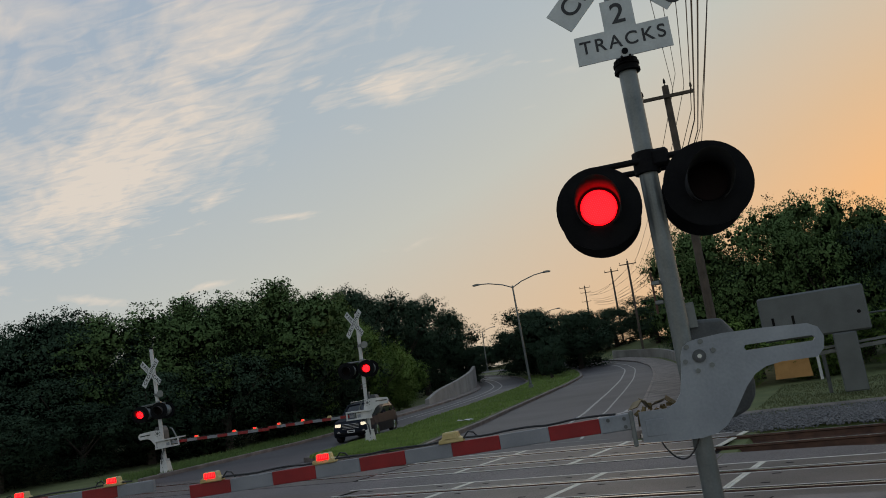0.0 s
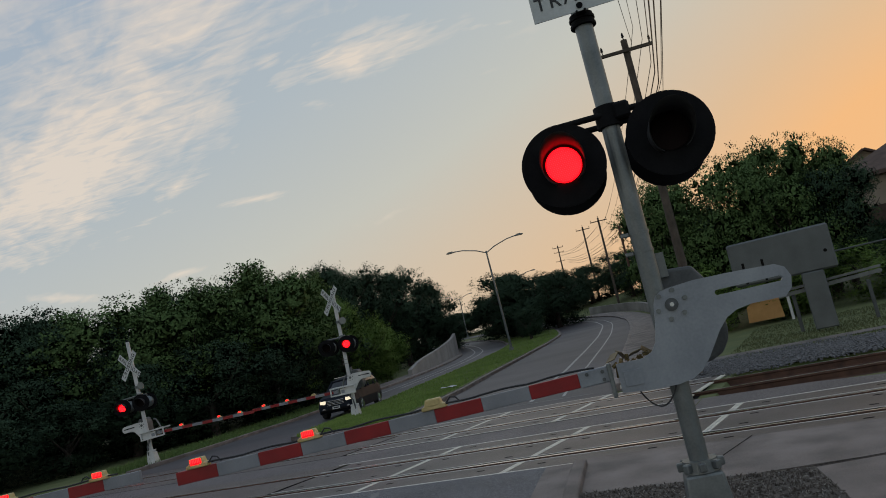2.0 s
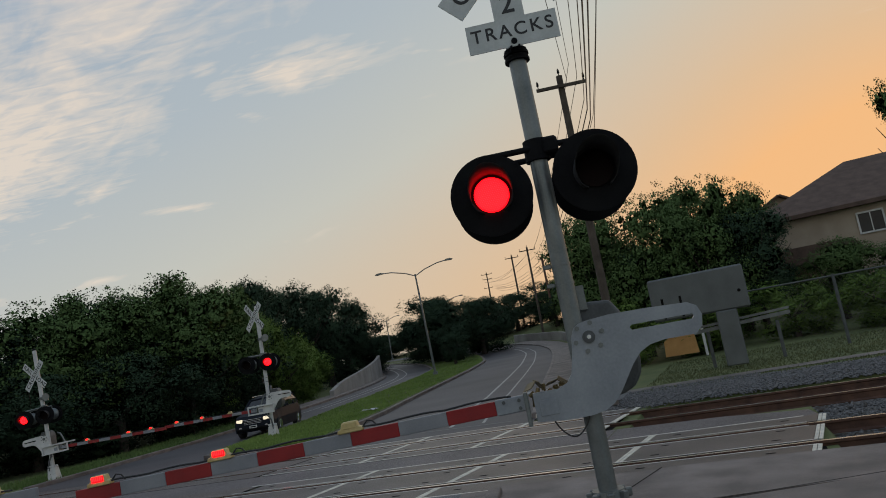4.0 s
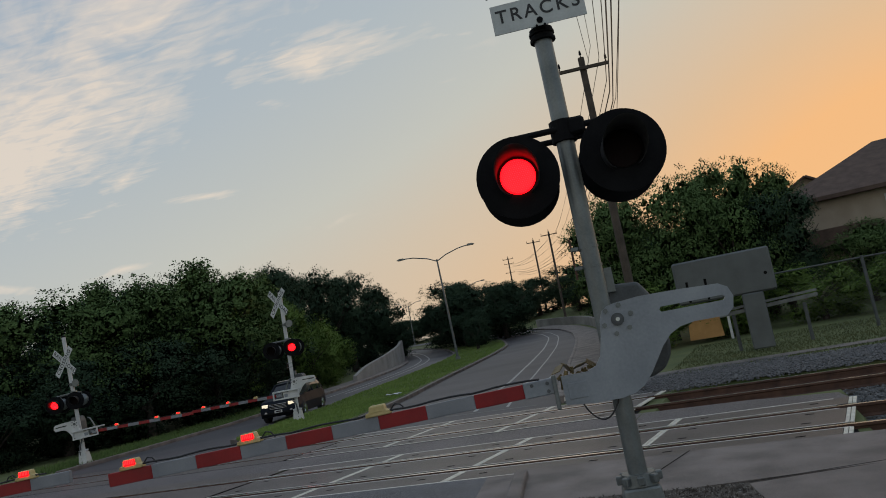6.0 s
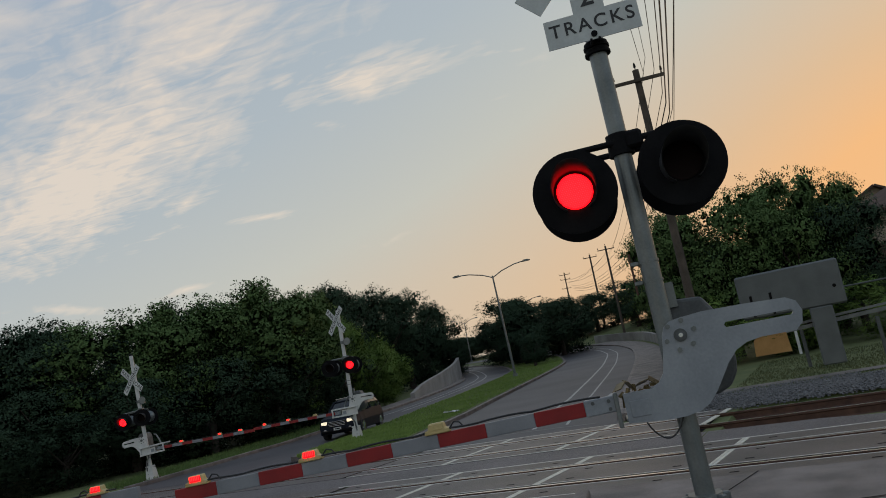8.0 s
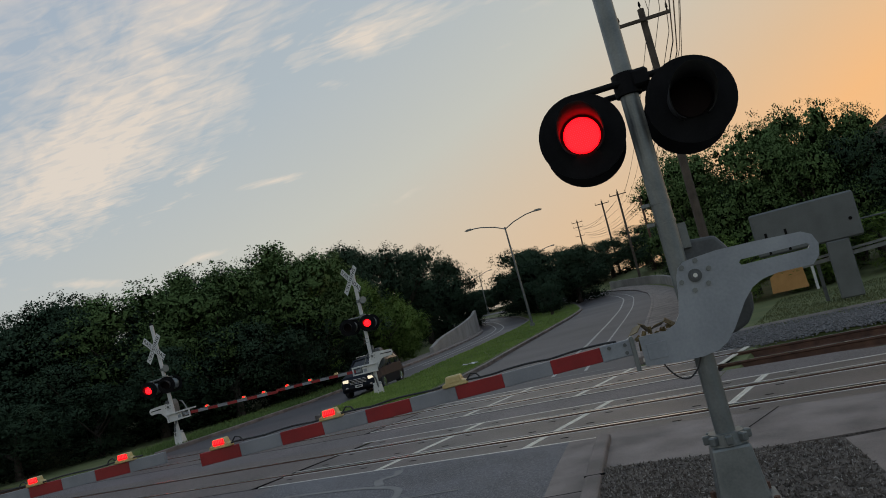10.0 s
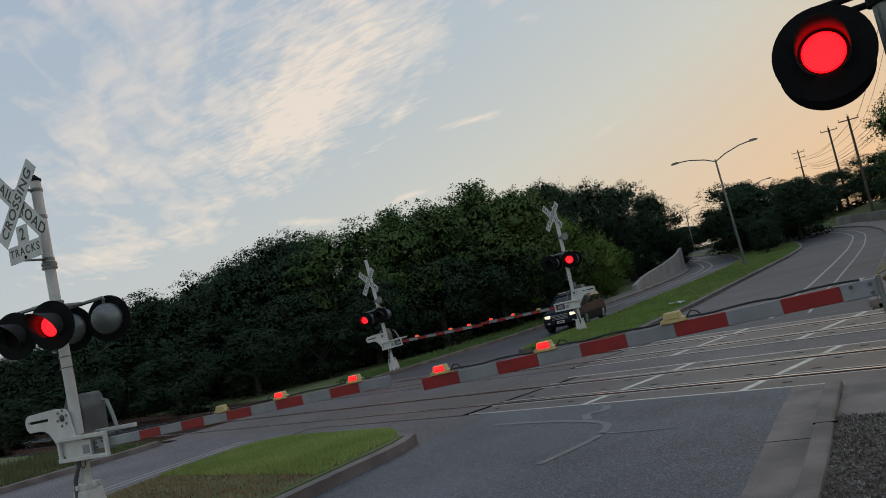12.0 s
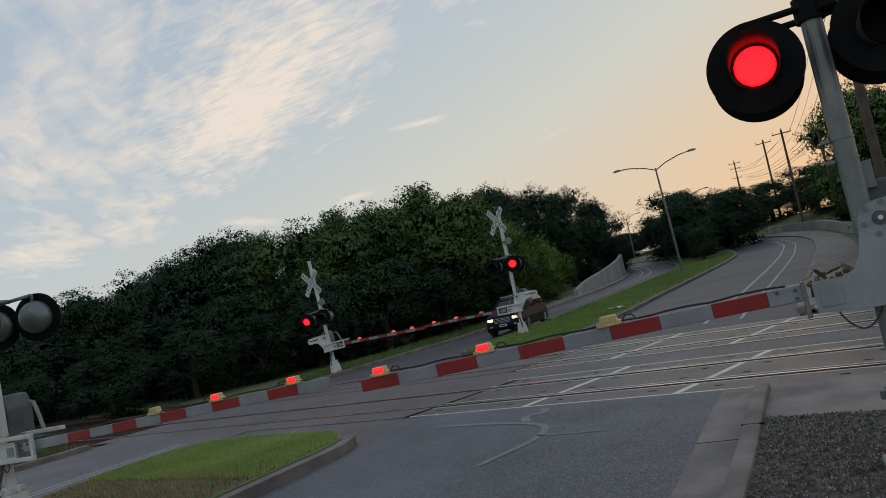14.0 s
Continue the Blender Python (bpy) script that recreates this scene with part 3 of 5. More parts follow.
# outline of the gate plate, from its pivot
PLATE_LINE = [(0.0, 0.12), (0.2, 0.135), (0.5, 0.13), (0.84, 0.115), (0.91, 0.08), (0.94, 0.01), (0.92, -0.07), (0.86, -0.12), (0.60, -0.118), (0.48, -0.135), (0.39, -0.175), (0.31, -0.25), (0.18, -0.42), (0.10, -0.50), (0.02, -0.54),
              (-0.1, -0.56), (-0.3, -0.56), (-0.55, -0.54), (-0.55, -0.33), (-0.33, -0.33), (-0.25, -0.3), (-0.2, -0.24), (-0.16, -0.1), (-0.14, 0.02), (-0.11, 0.08), (-0.06, 0.11)]


def gate_signal(place, lit, side, droop, tracks_sign, label, lean=0.0, cross_z=3.95, arm_lights=((1.2, 0), (2.12, 1), (3.05, 1)), pale=False, height_top=4.85, lamp_z=2.69, unit=0.345, yf=-0.16, sign_yaw=0.0, sign_size=1.0, lamp_yaw=0.0, aim=0.0, pz=1.57, arm_z=-0.40, start=0.222, stripes=9, lamp_x=0.0, lamp_tilt=0.0, plate_drop=0.56, lamp_y=(-0.12, 0.34)):
    """A crossing signal with crossbuck, lights and lowered gate arm. side=-1: the arm reaches to its own left."""
    s = side
    root = tagged(new("crossing_signal"), label, "crossing signal", group="crossing signals")
    root.location = place
    root.rotation_euler = (0, lean, YAW)
    if pale:
        root["pale"] = 1
    pole_m = WHITE_PAINT if pale else GALV
    bm = bmesh.new()
    tube(bm, (0, 0, 0.46), (0, 0, height_top), 0.067, seg=24)
    part("pole", bm, pole_m, root, smooth=False)
    bm = bmesh.new()
    tube(bm, (0, 0, height_top), (0, 0, height_top + 0.03), 0.078, seg=20)
    tube(bm, (0, 0, height_top + 0.03), (0, 0, height_top + 0.09), 0.07, 0.01, seg=20)
    part("cap", bm, BLACK, root, "dark pole cap")
    # cast base
    bm = bmesh.new()
    vs = bmesh.ops.create_cone(bm, cap_ends=True, segments=4, radius1=0.235, radius2=0.18, depth=0.40, matrix=Matrix.Translation((0, 0, 0.22)) @ Matrix.Rotation(math.pi / 4, 4, "Z"))["verts"]
    bmesh.ops.bevel(bm, geom=list({e for v in vs for e in v.link_edges}), offset=0.02, segments=2, affect="EDGES", profile=0.5)
    box(bm, (0, 0, 0.015), (0.46, 0.46, 0.03), bevel=0.008)
    tube(bm, (0, 0, 0.42), (0, 0, 0.50), 0.125, 0.115, seg=20)
    base = part("base", bm, pole_m, root, "cast metal base with bolted flange")
    for k in range(4):
        bm = bmesh.new()
        a = math.pi / 4 + k * math.pi / 2
        tube(bm, (0.26 * math.cos(a), 0.26 * math.sin(a), 0.02), (0.26 * math.cos(a), 0.26 * math.sin(a), 0.075), 0.022, seg=6)
        part("bolt", bm, RUST, base)
    for k in range(8):
        bm = bmesh.new()
        a = k * math.pi / 4
        box(bm, (0.135 * math.cos(a), 0.135 * math.sin(a), 0.465), (0.05, 0.05, 0.06), rot=turned(0, 0, a), bevel=0.008)
        part("bolt", bm, pole_m, base)
    # signs
    sign = new("crossbuck")
    sign.parent = root
    sign.matrix_basis = Matrix.Translation((0, 0, cross_z)) @ Matrix.Rotation(sign_yaw, 4, "Z") @ Matrix.Scale(sign_size, 4)
    blade(sign, (("CROSSING", 0.0),), -45, 0, yf)
    blade(sign, (("RAIL", -0.35), ("ROAD", 0.35)), 45, 0, yf + 0.012)
    if tracks_sign:
        bm = bmesh.new()
        prism(bm, [(-0.343, -0.23), (0.343, -0.23), (0.343, -0.005), (0.115, -0.005), (0.115, 0.225), (-0.115, 0.225), (-0.115, -0.005), (-0.343, -0.005)], -0.004, 0.004)
        ts = part("tracks_sign", bm, SIGN_WHITE, root, "white sign reading 2 TRACKS")
        ts.location = (0, yf + 0.01, cross_z - plate_drop)
        lettering("TRACKS", 0.142, ts, (0, -0.0055, -0.105), FACE, spread=1.28)
        lettering("2", 0.22, ts, (0, -0.0055, 0.105), FACE)
        bm = bmesh.new()
        tube(bm, (0, -0.012, -0.19), (0, 0.0, -0.19), 0.024, seg=10)
        part("bolt", bm, BLACK, ts)
    for z in (cross_z + 0.2, cross_z - 0.16, cross_z - 0.23 - plate_drop):
        bm = bmesh.new()
        tube(bm, (0, 0, z - 0.02), (0, 0, z + 0.02), 0.076, seg=18)
        tube(bm, (-0.03, -0.07, z), (-0.03, yf, z), 0.01, seg=6)
        tube(bm, (0.03, -0.07, z), (0.03, yf, z), 0.01, seg=6)
        part("bracket", bm, BLACK if not pale else GALV, root, "clamp band with bracket")
    bm = bmesh.new()
    for k in range(4):
        tube(bm, (0, 0, cross_z - 0.86 + k * 0.025), (0, 0, cross_z - 0.84 + k * 0.025), 0.096 - 0.008 * (k % 2), seg=20)
    part("collar", bm, BLACK if not pale else GALV, root, "dark ribbed collar")
    if not tracks_sign:
        bm = bmesh.new()
        box(bm, (0.14, 0, cross_z - 0.82), (0.16, 0.14, 0.2), bevel=0.02)
        tube(bm, (0.22, -0.12, cross_z - 0.80), (0.22, -0.05, cross_z - 0.80), 0.13, 0.09, seg=18)
        part("bell", bm, GALV, root, "grey warning bell on the pole")
    # lights on their cross arm
    zl, za = lamp_z, lamp_z + 0.28
    ya, yb = lamp_y[0] + 0.06, lamp_y[1] - 0.06
    bm = bmesh.new()
    tube(bm, (lamp_x - 0.40, ya, za), (lamp_x + 0.40, ya, za), 0.024, seg=10)
    tube(bm, (0, ya, za), (0, yb, za), 0.03, seg=10)
    tube(bm, (lamp_x - 0.385, yb, za), (lamp_x + 0.40, yb, za), 0.024, seg=10)
    for x in (-0.385, 0.40):
        for y in (ya, yb):
            sweep(bm, [(lamp_x + x, y, za), (lamp_x + x + 0.02 * (1 if x > 0 else -1), y, za - 0.03), (lamp_x + x, y, zl + 0.16)], 0.024, 8)
    part("cross_arm", bm, BLACK if not pale else GALV, root, "light cross arm of pipe").rotation_euler = (0, 0, lamp_yaw)
    bm = bmesh.new()
    tube(bm, (0, 0, za - 0.09), (0, 0, za + 0.07), 0.094, seg=18)
    box(bm, (0.10, -0.04, za), (0.12, 0.12, 0.13), bevel=0.02)
    part("junction_hub", bm, BLACK if not pale else GALV, root, "dark junction hub of the light arm")
    for x, k in ((lamp_x - 0.385, 0), (lamp_x + 0.385, 1)):
        for y, front in ((lamp_y[0], 1), (lamp_y[1], -1)):
            c, n = math.cos(lamp_yaw), math.sin(lamp_yaw)
            lamp(root, x * c - y * n, x * n + y * c, zl + lamp_tilt * x, lit[k] and front > 0, front, aim)
    # clamps and a conduit low on the pole
    for z in (2.12, 1.98):
        bm = bmesh.new()
        tube(bm, (0, 0, z - 0.008), (0, 0, z + 0.008), 0.073, seg=18)
        box(bm, (-0.1, 0, z), (0.06, 0.03, 0.03), bevel=0.005)
        part("bracket", bm, GALV, root)
    bm = bmesh.new()
    tube(bm, (-0.125, 0, 1.9), (-0.125, 0, 2.2), 0.009, seg=6)
    part("conduit", bm, RUST, root)
    # gate mechanism box behind the plate
    bm = bmesh.new()
    prism(bm, [(s * x, z) for x, z in ((0.0, 0.07), (-0.05, 0.22), (-0.10, 0.255), (-0.30, 0.24), (-0.37, 0.13), (-0.40, -0.05), (-0.435, -0.22), (-0.42, -0.32), (-0.36, -0.41), (-0.26, -0.455), (-0.14, -0.455), (-0.02, -0.3))], 0.10, 0.46)
    bmesh.ops.bevel(bm, geom=[e for e in bm.edges], offset=0.025, segments=2, affect="EDGES", profile=0.5)
    mech = part("mechanism_housing", bm, HOUSING, root, "grey cast gate mechanism housing")
    mech.location = (0, 0, pz)
    bm = bmesh.new()
    prism(bm, [(s * -0.1 + d, z) for d, z in ((-0.03, 0.2), (0.03, 0.2), (0.03, 0.38), (-0.03, 0.38))], 0.06, 0.12)
    lug = part("lifting_lug", bm, GALV, root)
    lug.location = (0, 0, pz)
    # plate with slot: outline minus the slot, as two halves
    yp = -0.13
    bm = bmesh.new()
    line = [(s * -x * 0.85, z * 0.96) for x, z in PLATE_LINE]
    outer = [bm.verts.new((x, 0, z)) for x, z in line]
    slot = [(0.36, 0.028), (0.86, 0.028), (0.875, 0.01), (0.86, -0.008), (0.36, -0.008), (0.345, 0.01)]
    inner = [bm.verts.new((s * -x * 0.85, 0, z)) for x, z in slot]
    es = [bm.edges.new((outer[i - 1], outer[i])) for i in range(len(outer))] + [bm.edges.new((inner[i - 1], inner[i])) for i in range(len(inner))]
    bmesh.ops.triangle_fill(bm, use_beauty=True, use_dissolve=False, edges=es)
    g = bmesh.ops.extrude_face_region(bm, geom=bm.faces[:])
    bmesh.ops.translate(bm, verts=[v for v in g["geom"] if isinstance(v, bmesh.types.BMVert)], vec=(0, 0.03, 0))
    bmesh.ops.recalc_face_normals(bm, faces=bm.faces)
    plate = part("gate_support_plate", bm, WHITE_PAINT if pale else PLATE, root, "grey steel gate support plate with a counterweight slot")
    plate.location = (s * -0.08, yp, pz)
    bm = bmesh.new()
    tube(bm, (0, -0.014, 0), (0, 0, 0), 0.045, seg=24)
    tube(bm, (0, -0.03, 0), (0, -0.014, 0), 0.03, 0.026, seg=16)
    part("pivot_bolt", bm, HOUSING, plate, "round dark pivot bolt with washer")
    bm = bmesh.new()
    tube(bm, (0, -0.036, 0), (0, -0.03, 0), 0.015, seg=12)
    part("bolt_tip", bm, CHROME, plate)
    for k in range(6):
        bm = bmesh.new()
        a = math.radians(15 + 60 * k)
        tube(bm, (0.1 * math.cos(a), -0.012, 0.1 * math.sin(a)), (0.1 * math.cos(a), 0, 0.1 * math.sin(a)), 0.018, seg=6)
        part("bolt", bm, GALV, plate)
    bm = bmesh.new()
    box(bm, (s * 0.37, -0.003, -0.43), (0.13, 0.006, 0.11), bevel=0.002)
    part("label_plate", bm, PLATE, plate, "small embossed maker's plate")
    # tray at the arm's root
    if pale:
        for yy, zz in ((yp - 0.04, pz - 0.27), (yp - 0.04, pz - 0.53), (0.26, pz - 0.27)):
            bm = bmesh.new()
            box(bm, (s * 0.28, yy, zz), (0.98, 0.05, 0.05), bevel=0.006)
            part("tray_bar", bm, WHITE_PAINT, root, "white steel bar of the arm tray")
        for xx in (-0.18, 0.74):
            bm = bmesh.new()
            box(bm, (s * xx, yp - 0.035, pz - 0.40), (0.05, 0.04, 0.24), bevel=0.005)
            part("tray_upright", bm, WHITE_PAINT, root)
        bm = bmesh.new()
        box(bm, (s * 0.12, 0.12, pz - 0.42), (0.42, 0.3, 0.2), bevel=0.03)
        part("motor_box", bm, HOUSING, root, "dark grey motor box under the tray")
        bm = bmesh.new()
        sweep(bm, [(s * 0.1, -0.1, pz - 0.5), (s * 0.06, -0.13, pz - 0.66), (s * -0.03, -0.13, pz - 0.8), (s * -0.06, -0.12, 0.35), (s * -0.04, -0.13, 0.2)], 0.028, 8)
        part("conduit_pipe", bm, HOUSING, root, "bent dark conduit pipe beside the pole")
        bm = bmesh.new()
        sweep(bm, [(s * 0.16, 0.3, pz + 0.12), (s * 0.24, 0.3, pz + 0.1), (s * 0.33, 0.28, pz - 0.06), (s * 0.42, 0.26, pz - 0.28)], 0.025, 8)
        part("arm_stay", bm, GALV, root, "bent steel stay pipe")
    bm = bmesh.new()
    box(bm, (s * 0.25, yp + 0.18, pz - 0.5), (0.3, 0.30, 0.02), bevel=0.004)
    box(bm, (s * 0.44, yp + 0.06, pz - 0.42), (0.03, 0.16, 0.24), bevel=0.006)
    part("arm_tray", bm, GALV, root, "bolted steel tray holding the arm")
    for k in range(6):
        bm = bmesh.new()
        x = s * (0.17 + 0.045 * k)
        tube(bm, (x, yp + 0.08 + 0.03 * (k % 2), pz - 0.42), (x + 0.01, yp + 0.08 + 0.03 * (k % 2), pz - 0.27 - 0.02 * (k % 3)), 0.008, seg=6)
        box(bm, (x, yp + 0.08 + 0.03 * (k % 2), pz - 0.29 - 0.02 * (k % 3)), (0.045, 0.03, 0.02), rot=turned(0.3, 0.5 * k, 0))
        part("tray_bolt", bm, BRASS, root, "tarnished brass bolt and bracket")
    for k, (dx, tilt) in enumerate(((0.16, 0.7), (0.24, -0.2), (0.33, 0.9), (0.40, -0.6))):
        bm = bmesh.new()
        box(bm, (s * dx, yp + 0.10, pz - 0.27), (0.085, 0.10, 0.006), rot=turned(0.25 * (-1) ** k, tilt, 0.3 * k), bevel=0.001)
        part("tray_clip", bm, BRASS, root, "bent brass contact clip")
    # the arm, level or drooping a little
    arm = new("gate_arm")
    arm.parent = root
    arm.location = (s * 0.44, yp + 0.04, pz + arm_z)
    arm.rotation_euler = (0, s * droop, 0)
    hgt = 0.1
    bm = bmesh.new()
    box(bm, (s * (start / 2 - 0.005), 0, 0), (start + 0.01, 0.055, hgt + 0.012), bevel=0.006)
    root_bar = part("arm_root", bm, PLATE, arm, "grey metal arm root")
    for bx, bz in ((0.05, 0.025), (0.05, -0.03), (0.16, 0.03)):
        bm = bmesh.new()
        tube(bm, (s * bx, -0.04, bz), (s * bx, -0.026, bz), 0.014, seg=6)
        part("bolt", bm, HOUSING, root_bar)
    for k in range(stripes):
        bm = bmesh.new()
        box(bm, (s * (start + (k + 0.5) * unit), 0, 0), (unit, 0.045, hgt), bevel=0.004)
        red = k % 2 == 0
        part("arm_stripe", bm, ARM_RED if red else ARM_WHITE, arm, "red reflective arm stripe" if red else "silver white arm stripe")
    bm = bmesh.new()
    pts = []
    for k in range(40):
        x = 0.1 + k * (start + stripes * unit - 0.2) / 40
        pts.append((s * x, -0.012 + 0.01 * math.sin(k * 1.9), hgt / 2 + 0.012 + 0.012 * abs(math.sin(k * 0.55))))
    sweep(bm, pts, 0.008, 6)
    part("arm_cable", bm, CABLE, arm, "black cable along the arm top")
    for x, on in arm_lights:
        light = new("arm_light")
        light.parent, light.location = arm, (s * x, -0.005, hgt / 2)
        bm = bmesh.new()
        prism(bm, [(-0.095, 0.0), (0.095, 0.0), (0.09, 0.03), (0.066, 0.034), (0.054, 0.078), (-0.054, 0.078), (-0.066, 0.034), (-0.09, 0.03)], -0.035, 0.035)
        bmesh.ops.bevel(bm, geom=[e for e in bm.edges], offset=0.006, segments=1, affect="EDGES", profile=0.5)
        part("case", bm, AMBER_CASE, light, "yellowed plastic lamp case")
        bm = bmesh.new()
        box(bm, (0, -0.037, 0.05), (0.094, 0.008, 0.042), bevel=0.003)
        part("lens", bm, LENS_LIT if on else AMBER_CASE, light)
        if on:
            bm = bmesh.new()
            for i in range(6):
                box(bm, (-0.036 + i * 0.0145, -0.0425, 0.056), (0.006, 0.003, 0.034))
            part("led_bars", bm, ARM_LED, light, "rows of lit red diodes")
        bm = bmesh.new()
        sweep(bm, [(s * -0.09, 0, 0.02), (s * -0.13, 0, 0.06), (s * -0.17, 0, 0.05), (s * -0.2, 0, 0.01)], 0.006, 6)
        part("light_cable", bm, CABLE, light)
    bm = bmesh.new()
    sweep(bm, [(s * (0.27 - 0.25 * i / 14), yp - 0.01 + 0.06 * i / 14, pz - 0.53 - 0.13 * math.sin(math.pi * i / 14) ** 0.8) for i in range(15)], 0.006, 6)
    part("hanging_cable", bm, CABLE, root, "hanging black cable loop")
    return root


gate_signal((-1.243, 5.047, 0.13), (True, False), -1, math.radians(1.6), True, "grey steel crossing signal with flashing red lights and lowered striped gate", cross_z=4.572, lamp_z=2.728, lean=-0.009, lamp_x=-0.008, lamp_tilt=0.04, height_top=4.95, unit=0.358, arm_z=-0.37, arm_lights=((1.29, 0), (2.29, 1), (3.245, 1)))
gate_signal((-10.62, 3.13, 0.13), (False, True), 1, math.radians(-1.8), True, "pale crossing signal on the median with lowered striped gate", cross_z=4.14, lamp_z=2.50, height_top=4.46, yf=-0.3, aim=0.36, lean=0.0, plate_drop=0.50, pale=True, pz=1.36, start=0.85, stripes=10, unit=0.365, lamp_x=0.03, lamp_y=(-0.38, 0.42), arm_lights=((2.24, 0), (3.12, 1), (4.10, 1)))
gate_signal((-16.1, 22.45, 0.05), (False, True), -1, math.radians(0.3), False, "pale crossing signal beyond the tracks beside a waiting car", aim=0.25, sign_yaw=-0.55, cross_z=4.32, lamp_z=2.66, lamp_x=-0.2, pz=1.45, height_top=4.7, pale=True, unit=0.36, arm_lights=((1.0, 0), (2.05, 1), (3.0, 1)))
gate_signal((-22.75, 19.1, 0.02), (True, False), 1, math.radians(3.7), False, "pale leaning crossing signal against dark trees", lean=-0.065, aim=0.3, sign_yaw=-0.26, cross_z=3.62, lamp_z=2.22, lamp_x=-0.3, pz=1.43, pale=True, unit=0.40, arm_lights=((1.0, 1), (2.5, 1), (3.3, 1)), height_top=4.5)

# ---- road markings and repairs ----
def strip_line(name, pts, w, material, label, z=0.005):
    bm = bmesh.new()
    a, b = offset(pts, -w / 2), offset(pts, w / 2)
    ribbon(bm, a, b, z)
    return tagged(link(name, bm, material), label, "road marking", kind="structure")


strip_line("edge_line", cut(offset(R_RIGHT, -2.1), 17.5, 100, 70), 0.11, ROAD_WHITE, "worn white painted lane line")
strip_line("edge_line", cut(offset(R_RIGHT, -1.25), 17.5, 100, 70), 0.08, ROAD_WHITE, "worn white painted lane line")
strip_line("edge_line", cut(offset(L_LEFT, 1.3), 30, 96, 60), 0.12, ROAD_WHITE, "worn white painted lane line")
strip_line("edge_line", cut(offset(L_LEFT, 2.1), 36, 96, 60), 0.12, ROAD_WHITE, "worn white painted lane line")
strip_line("edge_line", cut(offset(L_RIGHT, -1.2), -20, 8.0, 20), 0.1, ROAD_WHITE, "worn white painted lane line")
strip_line("edge_line", cut(offset(L_RIGHT, -1.5), -20, 8.0, 20), 0.1, ROAD_WHITE, "worn white painted lane line")
for pts, w in (([(-7.9, 7.85), (-7.1, 7.82), (-6.3, 7.72), (-5.75, 7.5), (-5.5, 7.15), (-5.4, 6.7), (-5.42, 6.2), (-5.45, 5.75)], 0.1), ([(-5.48, 6.95), (-5.0, 6.98), (-4.55, 7.05)], 0.05), ([(-6.4, 8.6), (-6.25, 8.3), (-6.4, 8.1), (-6.15, 7.75)], 0.12)):
    strip_line("crack_repair", smooth_line(pts, 5), w, CRACK_FILL, "pale sealed crack in the asphalt")
strip_line("road_seam", [(-11.2, 17.6), (-8.4, 17.3), (-5.6, 16.9)], 0.1, CRACK_FILL, "pale seam across the asphalt")
for x, y in ((-8.4, 21.5), (-7.6, 25.5)):
    strip_line("road_arrow", [(x - 0.1, y - 0.8), (x, y), (x - 0.15, y + 0.9)], 0.18, ROAD_WHITE, "worn white painted road arrow")

for y in (-2.6, 0.4, 3.4, 6.35):
    x = along(R_RIGHT, y)
    bm = bmesh.new()
    box(bm, (x - 0.125, y, 0.0), (0.6, 0.014, 0.012), rot=turned(0, 0, 0.24))
    box(bm, (x + 0.09, y + 0.05, 0.125), (0.2, 0.014, 0.014), rot=turned(0, 0, 0.24))
    tagged(link("curb_joint", bm, DARK), "dark open joint across the curb", "joint", kind="structure")

# ---- sidewalk and mulch bed ----
walk_rows = tagged(new("sidewalk"), "pale concrete sidewalk slabs beside the tracks", "sidewalk", kind="structure")
cuts = (-3.2, -1.80, 0.9, 2.5, 4.1, 5.7, 7.3)
for i, (x0, x1) in enumerate(zip(cuts, cuts[1:])):
    bm = bmesh.new()
    g = 0.008
    low = [6.78 + 0.3 * max(0.0, x + 0.70) for x in (x0, x1)]
    top = (8.70, 8.66)
    pts = [(x0 + g, low[0]), (x1 - g, low[1])] + [(x + 0.24 * (t - l) + d, t) for x, t, l, d in ((x1, top[1], low[1], -g), (x0, top[0], low[0], g))]
    if i == 0:
        pts[0], pts[3] = (along(R_RIGHT, 6.78) + 0.175, 6.78), (along(R_RIGHT, 8.78) + 0.03, 8.78)
    sheet(bm, pts, 0.07 if i > 0 else 0.06, 0.15)
    part("sidewalk_slab", bm, CONCRETE, walk_rows)
for k in range(8):
    y1, y0 = 6.92 - 1.6 * k, 6.92 - 1.6 * (k + 1)
    xa, xb = -0.70 + 0.23 * (6.92 - y1), -0.70 + 0.23 * (6.92 - y0)
    bm = bmesh.new()
    sheet(bm, [(xb, y0 + 0.008), (xb + 1.9, y0 + 0.578), (xa + 1.9, y1 + 0.40), (xa, y1 - 0.15)] if k == 0 else [(xb, y0 + 0.008), (xb + 1.9, y0 + 0.578), (xa + 1.9, y1 + 0.562), (xa, y1 - 0.008)], 0.088, 0.15)
    part("sidewalk_slab", bm, CONCRETE, walk_rows)
for pts, w, z in (([(-0.74, 6.79), (0.3, 7.10), (1.3, 7.40), (3.2, 7.97)], 0.022, 0.094), ([(-1.80, 6.80), (-1.57, 7.75), (-1.34, 8.69)], 0.02, 0.074), ([(0.9, 7.28), (1.07, 7.97), (1.23, 8.66)], 0.02, 0.074)):
    strip_line("sidewalk_joint", pts, w, DARK, "dark open joint between sidewalk slabs", z)
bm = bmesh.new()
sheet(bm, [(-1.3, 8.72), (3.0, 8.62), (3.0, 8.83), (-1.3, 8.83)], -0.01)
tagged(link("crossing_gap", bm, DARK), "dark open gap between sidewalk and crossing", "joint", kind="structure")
bm = bmesh.new()
mulch_edge = [(along(R_RIGHT, y) + 0.17, y) for y in (-20, -10, -4, 0, 3, 5, 6.76)]
sheet(bm, mulch_edge + [(-0.66, 6.76), (5.5, -20)], 0.1, 0.1)
